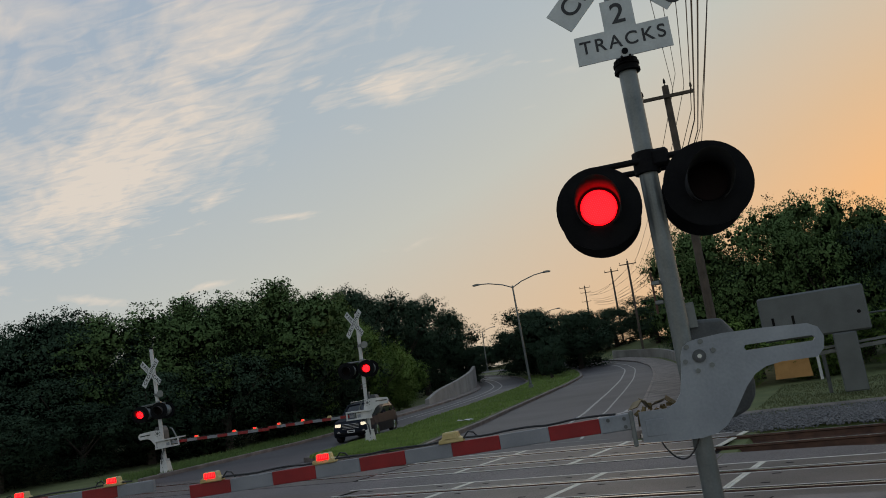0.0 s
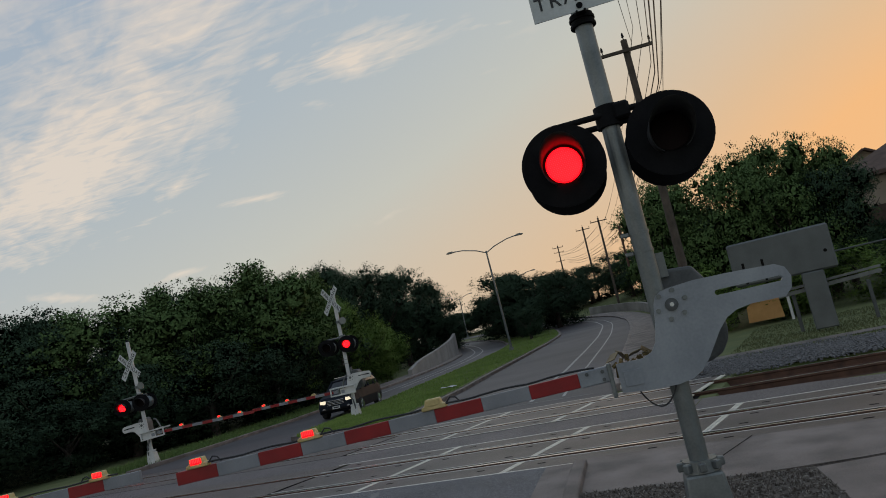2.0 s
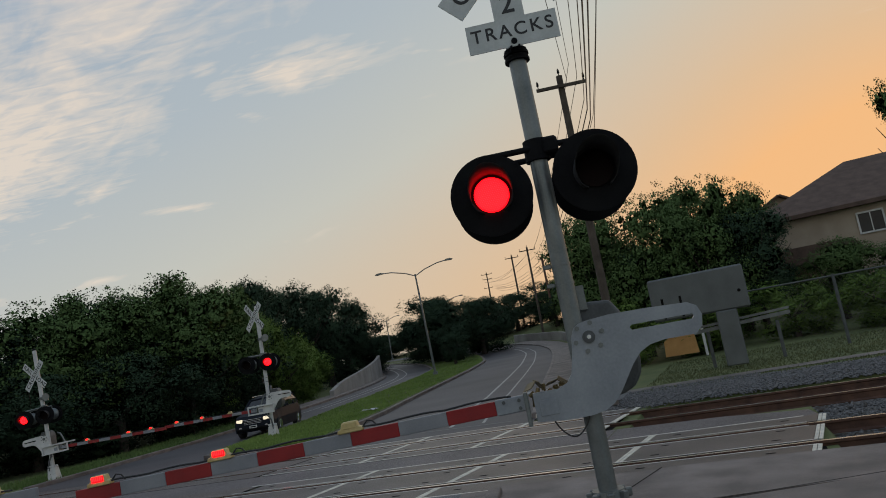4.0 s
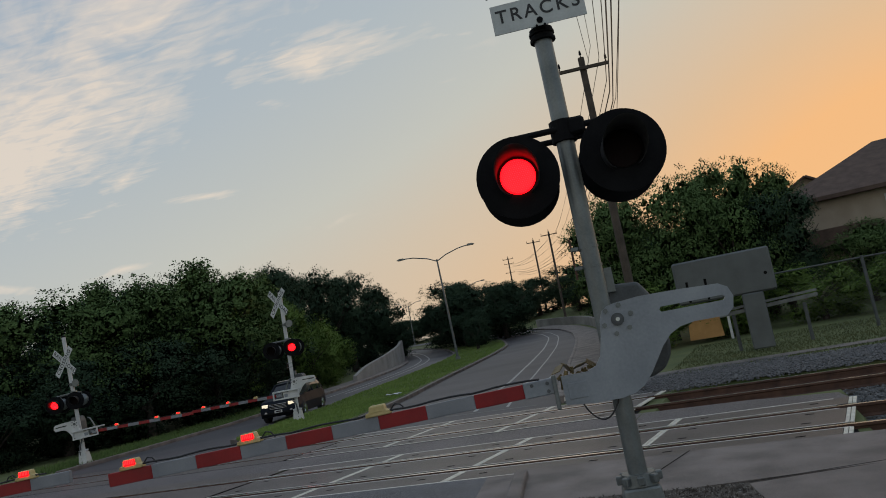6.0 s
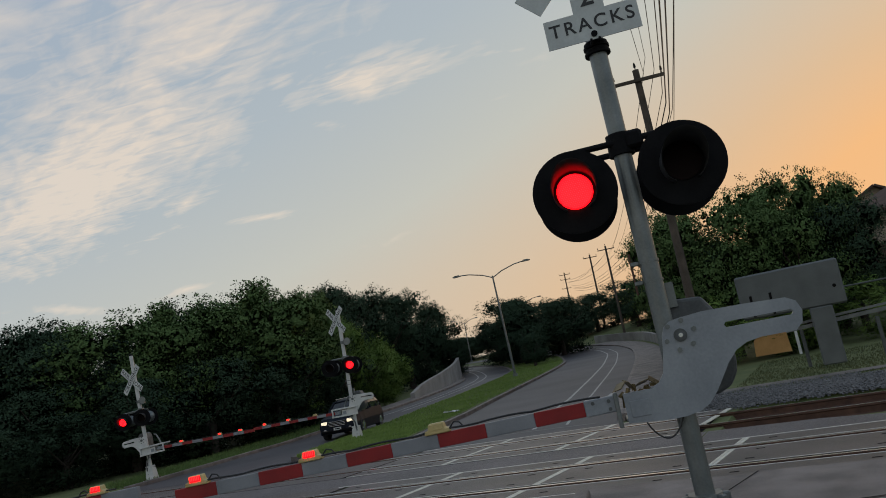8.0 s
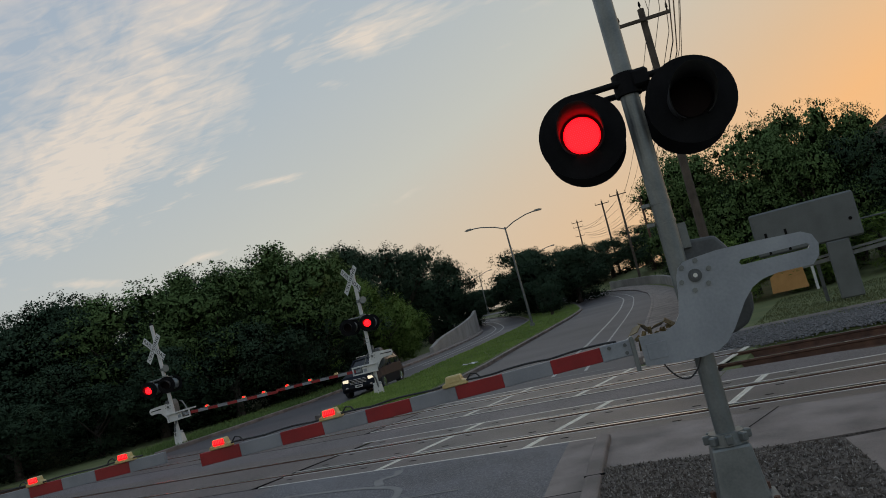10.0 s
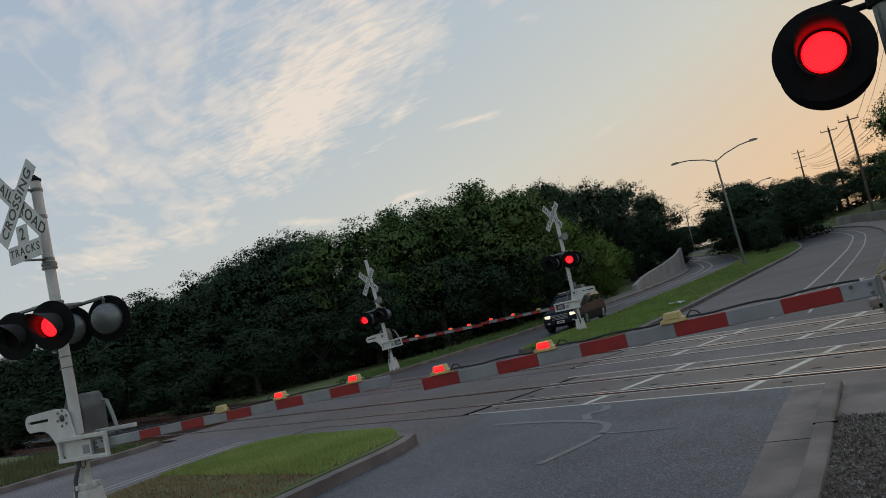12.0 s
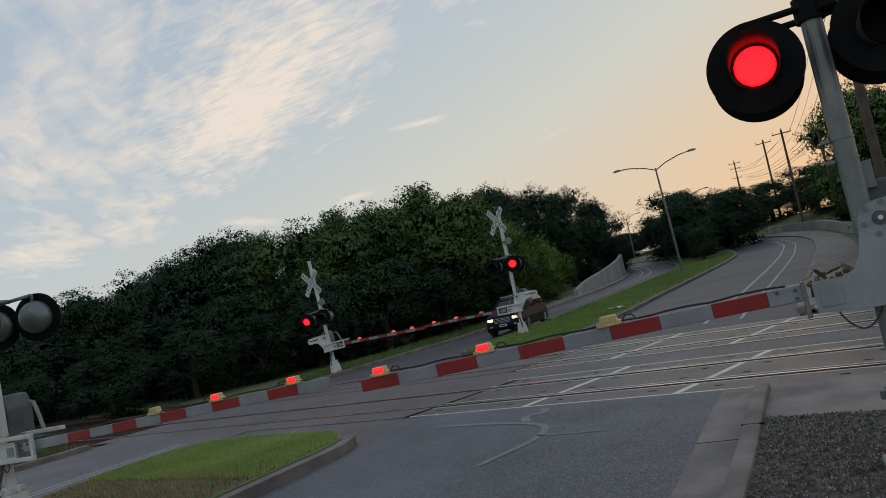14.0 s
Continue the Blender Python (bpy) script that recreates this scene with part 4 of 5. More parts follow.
tagged(link("mulch_bed", bm, MULCH), "dark mulch bed behind the curb", "mulch", kind="structure")


def mulch_place():
    while True:
        x, y = random.uniform(-2.8, 3.5), random.uniform(2.2, 6.75)
        if along(R_RIGHT, y) + 0.18 < x < -0.70 + 0.23 * (6.92 - y) and math.hypot(x + 1.24, y - 5.05) > 0.26:
            return x, y, 0.105


pebbles("mulch_chips", 9000, mulch_place, 0.011, MULCH, "loose dark mulch chips and gravel", "mulch", (2.4, 0.7, 0.5))
pebbles("pale_chips", 4200, mulch_place, 0.0085, PALE_CHIP, "pale gravel bits in the mulch", "gravel", (2.0, 0.7, 0.5))


# ---- grass ----
def blades(name, n, where, h, material, label, width=0.012):
    verts, faces = [], []
    for _ in range(n):
        p = where()
        if p is None:
            continue
        x, y, z = p
        a, l, hh = random.uniform(0, 6.28), random.uniform(0.0, 0.6), h * random.uniform(0.5, 1.25)
        c, s = math.cos(a), math.sin(a)
        k = len(verts)
        w = width
        dx, dy = random.uniform(-1, 1) * l * hh, random.uniform(-1, 1) * l * hh
        verts += [(x - c * w, y - s * w, z), (x + c * w, y + s * w, z), (x + dx, y + dy, z + hh)]
        faces.append((k, k + 1, k + 2))
    me = bpy.data.meshes.new(name)
    me.from_pydata(verts, [], faces)
    me.materials.append(material)
    return tagged(new(name, me), label, "grass", kind="stuff")


def near_median_place(lo, hi):
    def f():
        y = random.uniform(lo, hi)
        a, b = along(L_RIGHT, y) + 0.3, along(R_LEFT, y) - 0.3
        if y > 5.95:
            mid, half = (a + b) / 2, (b - a) / 2 * (max(0.0, 1 - ((y - 5.95) / 1.45) ** 3) ** 0.4 * 0.6 + 0.38)
            a, b = mid - half, mid + half
        return random.uniform(a, b), y, 0.14
    return f


def far_median_place():
    y = 17.8 + 60 * random.random() ** 1.8
    a, b = along(L_RIGHT, y) + 0.3, along(R_LEFT, y) - 0.3
    if y < 18.8:
        mid, half = (a + b) / 2, (b - a) / 2 * math.sqrt(max(0.05, 1 - ((18.8 - y) / 1.6) ** 2))
        a, b = mid - half, mid + half
    return random.uniform(a, b), y, height(y) + 0.14


def verge_place():
    y = 8 + 32 * random.random()
    x = along(L_LEFT, y) - 0.3 - random.uniform(0, 4.0)
    if 8.4 < y < 16.6 or 18.4 > y > 8.5 and x < -21.3:
        return None
    return x, y, bank_at(x, y)


def right_verge_place():
    x, y = random.uniform(-3, 14), random.uniform(19.6, 30)
    if x < along(R_RIGHT, y) + 2.2 or 20.4 < y - 0.076 * (x + 4) < 21.4:
        return None
    return x, y, bank_at(x, y)


def left_near_place():
    y = random.uniform(-6, 8.4)
    x = along(L_LEFT, y) - 0.3 - random.uniform(0, 9)
    return x, y, bank_at(x, y)


blades("median_grass", 34000, near_median_place(5.0, 7.38), 0.055, GRASS_NEAR, "short bright green grass on the median")
blades("dry_grass", 16000, near_median_place(-1, 5.6), 0.05, STRAW, "dry brown grass and straw on the median")
blades("far_median_grass", 30000, far_median_place, 0.08, GRASS, "short green grass on the far median", 0.03)
blades("verge_grass", 22000, verge_place, 0.2, VERGE_GRASS, "rough green grass along the verge", 0.02)
blades("rail_verge_grass", 24000, right_verge_place, 0.055, DULL_GRASS, "patchy dull grass beyond the tracks", 0.018)
blades("left_verge_grass", 12000, left_near_place, 0.22, DULL_GRASS, "rough green grass beside the oncoming lane", 0.02)


# ---- trees ----
def crown_mesh(name, seed, material, n=24000, leaf=0.064, low=False):
    """A crown about 1 wide and 1 high, of leaf clumps in uneven lobes with gaps between them."""
    rnd = random.Random(seed)
    lobes = []
    for i in range(26):
        a, z = rnd.uniform(0, 6.28), rnd.uniform(0.08 if low else 0.26, 0.86)
        r = rnd.uniform(0.12, 0.40) * math.sqrt(max(0.05, 1.0 - ((z - 0.48) / 0.5) ** 2))
        lobes.append((Vector((r * math.cos(a), r * math.sin(a), z)), rnd.uniform(0.10, 0.185)))
    sprays = []
    for _ in range(n // 11):
        c, r = rnd.choice(lobes)
        d = Vector((rnd.gauss(0, 1), rnd.gauss(0, 1), rnd.gauss(0.25, 1))).normalized()
        sprays.append((c + d * r * (rnd.random() ** 0.2) * rnd.uniform(0.88, 1.14), d))
    verts, faces, normals = [], [], []
    heart = Vector((0, 0, 0.42))
    for _ in range(n):
        c, d = rnd.choice(sprays)
        p = c + Vector((rnd.gauss(0, 1), rnd.gauss(0, 1), rnd.gauss(0, 0.6))) * 0.017
        s = leaf * 0.1 * rnd.uniform(0.6, 1.5)
        q = d.to_track_quat("Z", "Y").to_matrix() @ Euler((rnd.uniform(-1.1, 1.1), rnd.uniform(-1.1, 1.1), 0)).to_matrix() @ Euler((0, 0, rnd.uniform(0, 6.3))).to_matrix()
        k = len(verts)
        for o in ((-1, -0.1, 0), (0.1, -0.7, 0.15), (1, 0, 0), (0, 0.7, 0.15)):
            verts.append(tuple(p + q @ (Vector(o) * s)))
        faces.append((k, k + 1, k + 2, k + 3))
        out = (0.55 * d + 1.0 * (p - heart).normalized() + 0.22 * (q @ Vector((0, 0, 1)))).normalized()
        normals += [tuple(out)] * 4
    for _ in range(4200):
        c, r = rnd.choice(lobes)
        d = Vector((rnd.gauss(0, 1), rnd.gauss(0, 1), rnd.gauss(0, 1))).normalized()
        p, s = c + d * r * rnd.uniform(0.1, 0.6), rnd.uniform(0.011, 0.02)
        q = Euler((rnd.uniform(0, 6.3), rnd.uniform(0, 6.3), rnd.uniform(0, 6.3))).to_matrix()
        k = len(verts)
        for o in ((-1, -0.1, 0), (0.1, -0.8, 0.2), (1, 0, 0), (0, 0.8, 0.2)):
            verts.append(tuple(p + q @ (Vector(o) * s)))
        faces.append((k, k + 1, k + 2, k + 3))
        normals += [tuple((d + 0.7 * (p - heart).normalized()).normalized())] * 4
    me = bpy.data.meshes.new(name)
    me.from_pydata(verts, [], faces)
    me.polygons.foreach_set("use_smooth", [True] * len(faces))
    me.normals_split_custom_set(normals)
    me.materials.append(material)
    return me


def trunk_mesh(seed):
    rnd = random.Random(seed)
    bm = bmesh.new()
    tube(bm, (0, 0, -0.03), (0.01, 0.01, 0.35), 0.035, 0.022, seg=8)
    for i in range(6):
        a = rnd.uniform(0, 6.28)
        z = rnd.uniform(0.2, 0.36)
        e = (0.22 * math.cos(a), 0.22 * math.sin(a), z + rnd.uniform(0.15, 0.35))
        tube(bm, (0.005, 0.005, z), e, 0.014, 0.004, seg=6)
        tube(bm, e, (e[0] * 1.5, e[1] * 1.5, e[2] + 0.12), 0.005, 0.002, seg=5)
    me = bpy.data.meshes.new("trunk")
    bm.to_mesh(me)
    bm.free()
    me.materials.append(BARK)
    return me


CROWNS = {k: [crown_mesh("crown", 10 + i + 7 * j, m, low=(i == 2)) for i in range(3)] for j, (k, m) in enumerate((("dark", LEAF_DARK), ("mid", LEAF_MID), ("light", LEAF_LIGHT)))}
FINE = [crown_mesh("crown", 70 + i, LEAF_MID, n=11000, leaf=0.062) for i in range(2)]
TRUNKS = [trunk_mesh(i) for i in range(3)]
tree_no = 0


def tree(x, y, h, w, tone="dark", kind=None, label="dense dark green broadleaf tree", name="tree"):
    """A tree h high and w wide on the ground at x, y."""
    global tree_no
    tree_no += 1
    i = tree_no % 3 if kind is None else kind
    root = tagged(new(name), label, "tree" if name == "tree" else "bush", group="roadside trees" if name == "tree" else "roadside bushes")
    root.location = (x, y, bank_at(x, y))
    root.rotation_euler = (0, 0, tree_no * 2.39)
    root.scale = (w, w, h)
    t = new("trunk", TRUNKS[i])
    t.parent = root
    c = new("crown", FINE[tree_no % 2] if tone == "fine" else CROWNS[tone][i])
    c.parent = root
    return root


# dense row along the oncoming lane: (x, y, height)
rows = ((-63, 11, 6.0), (-57, 15, 6.0), (-52, 17, 6.3), (-47, 18, 6.2), (-43.5, 19, 6.9), (-40.5, 20, 7.4), (-37.5, 21, 8.2), (-35.5, 24, 8.6), (-33.0, 26.5, 8.9), (-31.0, 29.5, 9.2), (-30.5, 34, 9.6), (-31.5, 38, 9.9), (-33.5, 43.5, 10.2))
for k, (x, y, h) in enumerate(rows):
    h *= (0.93, 0.97, 0.9)[k % 3]
    tree(x, y, h, (7.5, 9.0, 8.2)[k % 3] + (2.0 if 7 < k < 11 else 0), "mid" if k > 7 else "dark")
    tree(x + 2.6, y - 1.6, h * 0.58, 7.2, "dark", 2, name="bush", label="dark green bushy undergrowth at the wood's edge")
    tree(x - 5, y + 3.5, h * 1.0, 9.0, "dark", 2)
for x, y, h in ((-33.5, 11.5, 2.6), (-31.5, 14.5, 3.0), (-31.0, 18.0, 3.2), (-30.6, 21.5, 3.4), (-30.4, 25.0, 3.5), (-30.0, 28.5, 3.4), (-29.6, 32.0, 3.2), (-30.2, 36.5, 3.4), (-31.4, 41.0, 3.6), (-33.2, 46.0, 3.6), (-38.0, 9.5, 2.6), (-44.0, 8.5, 3.0), (-51.0, 7.5, 3.2)):
    tree(x, y, h, 5.2, "dark", 2, name="bush", label="dark green bushy undergrowth at the wood's edge")
for x, y, h, w in ((-30.6, 46.0, 5.6, 5.0), (-33.6, 50.5, 5.0, 5.5), (-35.6, 55.0, 5.0, 6.0), (-38.0, 60.0, 5.0, 6.0)):
    tree(x, y, h, w, "light", 2, name="bush", label="yellow-green bush on the bank above the wall")
for x, y, h, w in ((-31.2, 43.0, 6.6, 5.2), (-29.6, 33.0, 6.6, 5.0), (-30.0, 36.0, 7.2, 5.0), (-31.8, 39.5, 6.4, 4.6)):
    tree(x, y, h, w, "light", label="lighter yellow-green broadleaf tree")
for x, y, h, w in ((-40, 78, 4.4, 7), (-43.5, 84, 3.8, 7), (-41, 58, 10.3, 10), (-40.5, 64, 10.9, 11), (-40.5, 69, 10.9, 10), (-41.5, 75, 9.7, 10), (-36.5, 49, 10.0, 9), (-39, 54, 10.7, 9), (-49, 62, 9, 10), (-38, 47, 7.5, 8), (-46.5, 81, 8, 9), (-52, 88, 8, 10)):
    tree(x, y, h, w, "dark", 2)
# far median and far roadside
for x, y, h, w in ((-31.8, 79, 7.6, 10), (-34.5, 84, 8.2, 11), (-30.0, 75.5, 6.4, 8.5), (-37, 90, 8.0, 9), (-42.5, 97, 5.4, 7), (-27.6, 81, 6.6, 9), (-29, 86, 7.0, 9)):
    tree(x, y, h, w, "dark", 2, label="dark round tree on the far median")
for x, y, h, w in ((-27.2, 70.5, 4.4, 3.6), (-25.4, 65.5, 3.4, 2.8), (-26.0, 67.5, 3.6, 3.0)):
    tree(x, y, h, w, "dark", 0, label="small round tree on the far median")
for k, (x, y, h, w) in enumerate(((-24, 104, 5.6, 11), (-17, 98, 5.6, 11), (-11, 90, 5.4, 10), (-32, 112, 6.2, 12), (-42, 120, 6.6, 12), (-53, 127, 4.6, 12), (-65, 130, 5.2, 13), (-79, 130, 8, 13), (-13, 80, 5.0, 8), (-8, 72, 5.4, 8), (-6, 46, 6.6, 7.5), (-7.5, 54, 7.0, 8), (-10, 64, 7.4, 8), (-12.5, 73, 7.4, 8), (-16.5, 84, 7.2, 9), (-20, 108, 6.4, 12), (-8, 98, 6.4, 12), (-28, 118, 7, 12), (-47, 117, 4.2, 11), (-36, 111, 4.0, 10), (-59, 122, 4.6, 12), (-72, 125, 5, 13))):
    tree(x, y, h, w, "dark", 2, label="dark tree behind the far bend")
# right of the road behind the tracks
for x, y, h, w, tone in ((-6.0, 36, 7.4, 6.5, "mid"), (-4.2, 35, 7.2, 6.5, "mid"), (-1.2, 36.5, 7.2, 6, "mid"), (-3.0, 38.5, 8.4, 6, "fine"), (-1.0, 39.5, 8.6, 6, "fine"), (0.2, 40.5, 7.8, 5.0, "fine"), (0.9, 38, 6.4, 5.5, "dark"), (-2.2, 40.5, 7.6, 6, "mid"), (0, 41.5, 7.6, 6, "mid"), (4.2, 37.5, 3.6, 5, "mid"), (7.5, 36.0, 3.4, 5, "mid"), (10.5, 35.0, 3.5, 5, "mid"), (13.5, 34, 4.0, 6, "mid"), (-7.2, 44, 6.4, 6, "dark")):
    tree(x, y, h, w, tone, label="leafy green tree beside the railway")
for x, y, h, w in ((-4.6, 31.5, 2.8, 4), (-1.5, 32.5, 2.8, 4.4), (1.8, 33, 2.4, 4), (5, 31.5, 2.2, 4), (8.5, 30.5, 2.4, 4.5), (12, 29.5, 2.6, 5)):
    tree(x, y, h, w, "light", 2, name="bush", label="green bushes along the back fence")
tree(13.5, 58, 13.5, 8, "fine", label="tall tree behind the house roof")

# ---- litter ----
bm = bmesh.new()
bmesh.ops.create_grid(bm, x_segments=4, y_segments=3, size=0.22)
for v in bm.verts:
    v.co.z = 0.03 + random.uniform(0, 0.09)
    v.co.x *= 1.5
scrap = tagged(link("paper_scrap", bm, WHITE_PAINT), "crumpled white paper scrap on the grass", "litter")
scrap.location = (-14.9, 27.5, 0.15)

# ---- street lamps ----
def street_lamp(x, y, h, reach, yaw, lean=0.0):
    root = tagged(new("street_lamp"), "tall grey street lamp with two curved arms", "street lamp", group="street lamps")
    root.location, root.rotation_euler = (x, y, height(y) + 0.13), (0, lean, yaw)
    bm = bmesh.new()
    tube(bm, (0, 0, 0), (0, 0, h), 0.10, 0.06, seg=12)
    part("pole", bm, GALV, root)
    bm = bmesh.new()
    box(bm, (0, 0, 0.12), (0.34, 0.34, 0.24), bevel=0.03)
    part("base", bm, GALV, root)
    for s in (-1, 1):
        bm = bmesh.new()
        sweep(bm, [(0, 0, h - 0.15), (s * reach * 0.25, 0, h + 0.2), (s * reach * 0.6, 0, h + 0.48), (s * reach * 0.85, 0, h + 0.55)], 0.04, 8)
        arm = part("arm", bm, GALV, root)
        bm = bmesh.new()
        prism(bm, [(s * reach * 0.82, h + 0.5), (s * reach * 0.86, h + 0.62), (s * reach * 0.97, h + 0.62), (s * reach * 1.04, h + 0.54), (s * reach * 1.0, h + 0.48)], -0.13, 0.13)
        part("lamp_head", bm, GALV, root, "flat cobra lamp head")
    return root


street_lamp(-21.75, 51.6, 7.65, 2.9, 0.3, -0.03)
street_lamp(-33.5, 86.0, 6.6, 2.6, 0.5)
street_lamp(-52.0, 108.0, 6.2, 2.2, 0.7)

# ---- utility poles and wires ----
def utility_pole(x, y, h, cross_w, yaw=0.25, lean=0.0):
    z = bank_at(x, y)
    root = tagged(new("utility_pole"), "weathered wooden utility pole with a crossarm", "utility pole", group="utility poles")
    root.location, root.rotation_euler = (x, y, z), (0, lean, yaw)
    bm = bmesh.new()
    tube(bm, (0, 0, 0), (0, 0, h), 0.17, 0.12, seg=12)
    part("pole", bm, POLE_WOOD, root)
    bm = bmesh.new()
    box(bm, (0, -0.15, h - 0.45), (cross_w, 0.1, 0.12), bevel=0.01)
    part("crossarm", bm, POLE_WOOD, root)
    for dx in (-cross_w / 2 + 0.08, cross_w / 2 - 0.08, 0.0):
        bm = bmesh.new()
        zz = h if dx == 0 else h - 0.39
        tube(bm, (dx, -0.15 if dx else 0, zz), (dx, -0.15 if dx else 0, zz + 0.3), 0.02, seg=6)
        tube(bm, (dx, -0.15 if dx else 0, zz + 0.12), (dx, -0.15 if dx else 0, zz + 0.26), 0.05, 0.035, seg=8)
        part("insulator", bm, BLACK, root)
    return root


POLES = ((-4.55, 27.4, 11.5, 1.9), (-24.5, 97.0, 12.0, 2.2), (-32.0, 116.0, 11.6, 2.2), (-50.5, 160.0, 15.5, 2.4), (-55.5, 176.0, 16.0, 2.4), (-60.0, 190.0, 15.0, 2.4))
for x, y, h, w in POLES:
    utility_pole(x, y, h, w)


def wire(a, b, sag, r=0.014):
    pts = [Vector(a).lerp(Vector(b), i / 24) - Vector((0, 0, sag * 4 * (i / 24) * (1 - i / 24))) for i in range(25)]
    bm = bmesh.new()
    sweep(bm, pts, r, 5)
    return tagged(link("overhead_wire", bm, CABLE), "thin black overhead wire between utility poles", "wire", group="overhead wires")


for dx, dz, r in ((0.85, 11.25, 0.012), (1.2, 10.3, 0.014), (1.35, 9.9, 0.022), (1.5, 9.5, 0.02), (1.75, 9.1, 0.012), (2.0, 9.6, 0.012), (-0.75, 11.25, 0.01), (0.0, 11.8, 0.01)):
    wire((2.3 + dx, -16, dz - 0.2), (-4.1 + dx * 0.25, 27.4, dz), 0.5, r)
    wire((-4.1 + dx * 0.25, 27.4, dz), (-24.5 + dx * 0.5, 97, dz + 1.4), 1.4, r)
    wire((-24.5 + dx, 97, dz + 1.6), (-50.5 + dx, 160, dz + 5.4), 1.0, 0.02)

# ---- retaining walls ----
def low_wall(name, line, h0, h1, thick, label):
    bm = bmesh.new()
    back = offset(line, thick)
    n = len(line)
    rings = []
    for i in range(n):
        h = h0 + (h1 - h0) * i / (n - 1)
        (x, y), (u, v) = line[i], back[i]
        z = height(y)
        rings.append([bm.verts.new(p) for p in ((x, y, z - 0.2), (x, y, z + h), (u, v, z + h), (u, v, z - 0.2))])
    for a, b in zip(rings, rings[1:]):
        for k in range(4):
            bm.faces.new((a[k], a[(k + 1) % 4], b[(k + 1) % 4], b[k]))
    bm.faces.new(rings[0])
    bm.faces.new(rings[-1][::-1])
    bmesh.ops.recalc_face_normals(bm, faces=bm.faces)
    return tagged(link(name, bm, WALL_CONC), label, "retaining wall", kind="structure")


low_wall("retaining_wall", smooth_line([(-27.2, 46), (-28.4, 50), (-31.0, 58.4), (-34.2, 67.0), (-36.2, 72)]), 0.5, 2.3, -0.3, "stained concrete retaining wall rising along the bend")
low_wall("retaining_wall", smooth_line([(-10.6, 56), (-14.8, 70), (-20, 84), (-28.0, 95)]), 0.8, 0.9, 0.3, "low grey stone wall along the outer bend")
bm = bmesh.new()
ribbon(bm, cut(offset(R_RIGHT, 0.17), 17.0, 90, 60), cut(offset(R_RIGHT, 2.0), 17.0, 90, 60), 0.125, 0.1)
tagged(link("far_sidewalk", bm, CONCRETE), "pale tan concrete sidewalk along the far lane", "sidewalk", kind="structure")
bm = bmesh.new()
ribbon(bm, cut(offset(L_LEFT, -1.9), 36, 84, 40), cut(offset(L_LEFT, -0.17), 36, 84, 40), 0.125, 0.1)
tagged(link("bend_sidewalk", bm, CONCRETE), "tan concrete strip below the retaining wall", "sidewalk", kind="structure")

# ---- things beyond the tracks ----
def equipment_panel(x, y):
    root = tagged(new("equipment_cabinet"), "wide grey metal cabinet on a broad post", "cabinet")
    root.location, root.rotation_euler = (x, y, 0.06), (0, 0, 0.05)
    bm = bmesh.new()
    box(bm, (0, 0, 2.22), (2.76, 0.16, 1.28), bevel=0.05)
    body = part("cabinet_body", bm, UTILITY_BOX, root)
    for dx in (-1.05, -0.52):
        bm = bmesh.new()
        box(bm, (dx, -0.085, 1.94), (0.07, 0.02, 0.62), bevel=0.005)
        part("slot", bm, DARK, body, "dark vertical slot")
    bm = bmesh.new()
    tube(bm, (1.15, -0.1, 2.1), (1.15, -0.08, 2.1), 0.05, seg=10)
    part("lock", bm, DARK, body)
    bm = bmesh.new()
    box(bm, (0.68, 0.05, 0.78), (0.6, 0.3, 1.62), bevel=0.03)
    part("post", bm, UTILITY_BOX, root)
    return root


equipment_panel(-1.2, 23.35)
rail_root = tagged(new("guardrail"), "galvanised steel guardrail beyond the tracks", "guardrail")
rail_root.location = (1.4, 24.2, 0.12)
bm = bmesh.new()
prism(bm, [(-3.0, 0.95), (-0.2, 1.11), (-0.2, 1.22), (-3.0, 1.06)], -0.03, 0.03)
prism(bm, [(-3.0, 1.10), (-0.2, 1.26), (-0.2, 1.33), (-3.0, 1.17)], -0.05, 0.05)
part("rail_beam", bm, GALV, rail_root)
for dx in (-2.6, -0.6):
    bm = bmesh.new()
    box(bm, (dx, 0.08, 0.42), (0.1, 0.12, 1.1), bevel=0.01)
    part("post", bm, FENCE, rail_root)

fence = tagged(new("chain_link_fence"), "grey chain-link fence with steel posts", "fence")
fence.location = (2.9, 25.6, 0)
fence.scale = (1, 1, 1.08)
for i in range(5):
    bm = bmesh.new()
    tube(bm, (-3.2 + i * 3.0, 0, 0), (-3.2 + i * 3.0, 0, 2.0), 0.05, seg=10)
    part("post", bm, FENCE, fence)
bm = bmesh.new()
tube(bm, (-3.2, 0, 1.95), (8.8, 0, 1.95), 0.025, seg=8)
part("top_rail", bm, FENCE, fence)
bm = bmesh.new()
for i in range(76):
    x = -3.2 + i * 0.16
    for sgn in (-1, 1):
        x2 = x + sgn * 1.9
        if x2 < -3.2 or x2 > 8.8:
            continue
        box(bm, ((x + x2) / 2, 0, 0.99), (2.67, 0.003, 0.003), rot=turned(0, -sgn * math.pi / 4, 0))
part("mesh", bm, FENCE, fence, "thin woven wire mesh")
bm = bmesh.new()
prism(bm, [(-0.75, 0.0), (0.55, 0.0), (0.5, 0.75), (-0.2, 0.95), (-0.7, 0.6)], -0.05, 0.05)
board = tagged(link("orange_board", bm, ORANGE_BOARD), "faded orange board leaning in the grass", "board")
board.location = (-2.5, 31.0, 0.2)
bm = bmesh.new()
box(bm, (0, 0, 0.55), (0.1, 0.1, 1.2), bevel=0.01)
marker = tagged(link("marker_post", bm, WHITE_PAINT), "thin white marker post in the grass", "post")
marker.location = (-1.66, 30.6, 0.1)
bm = bmesh.new()
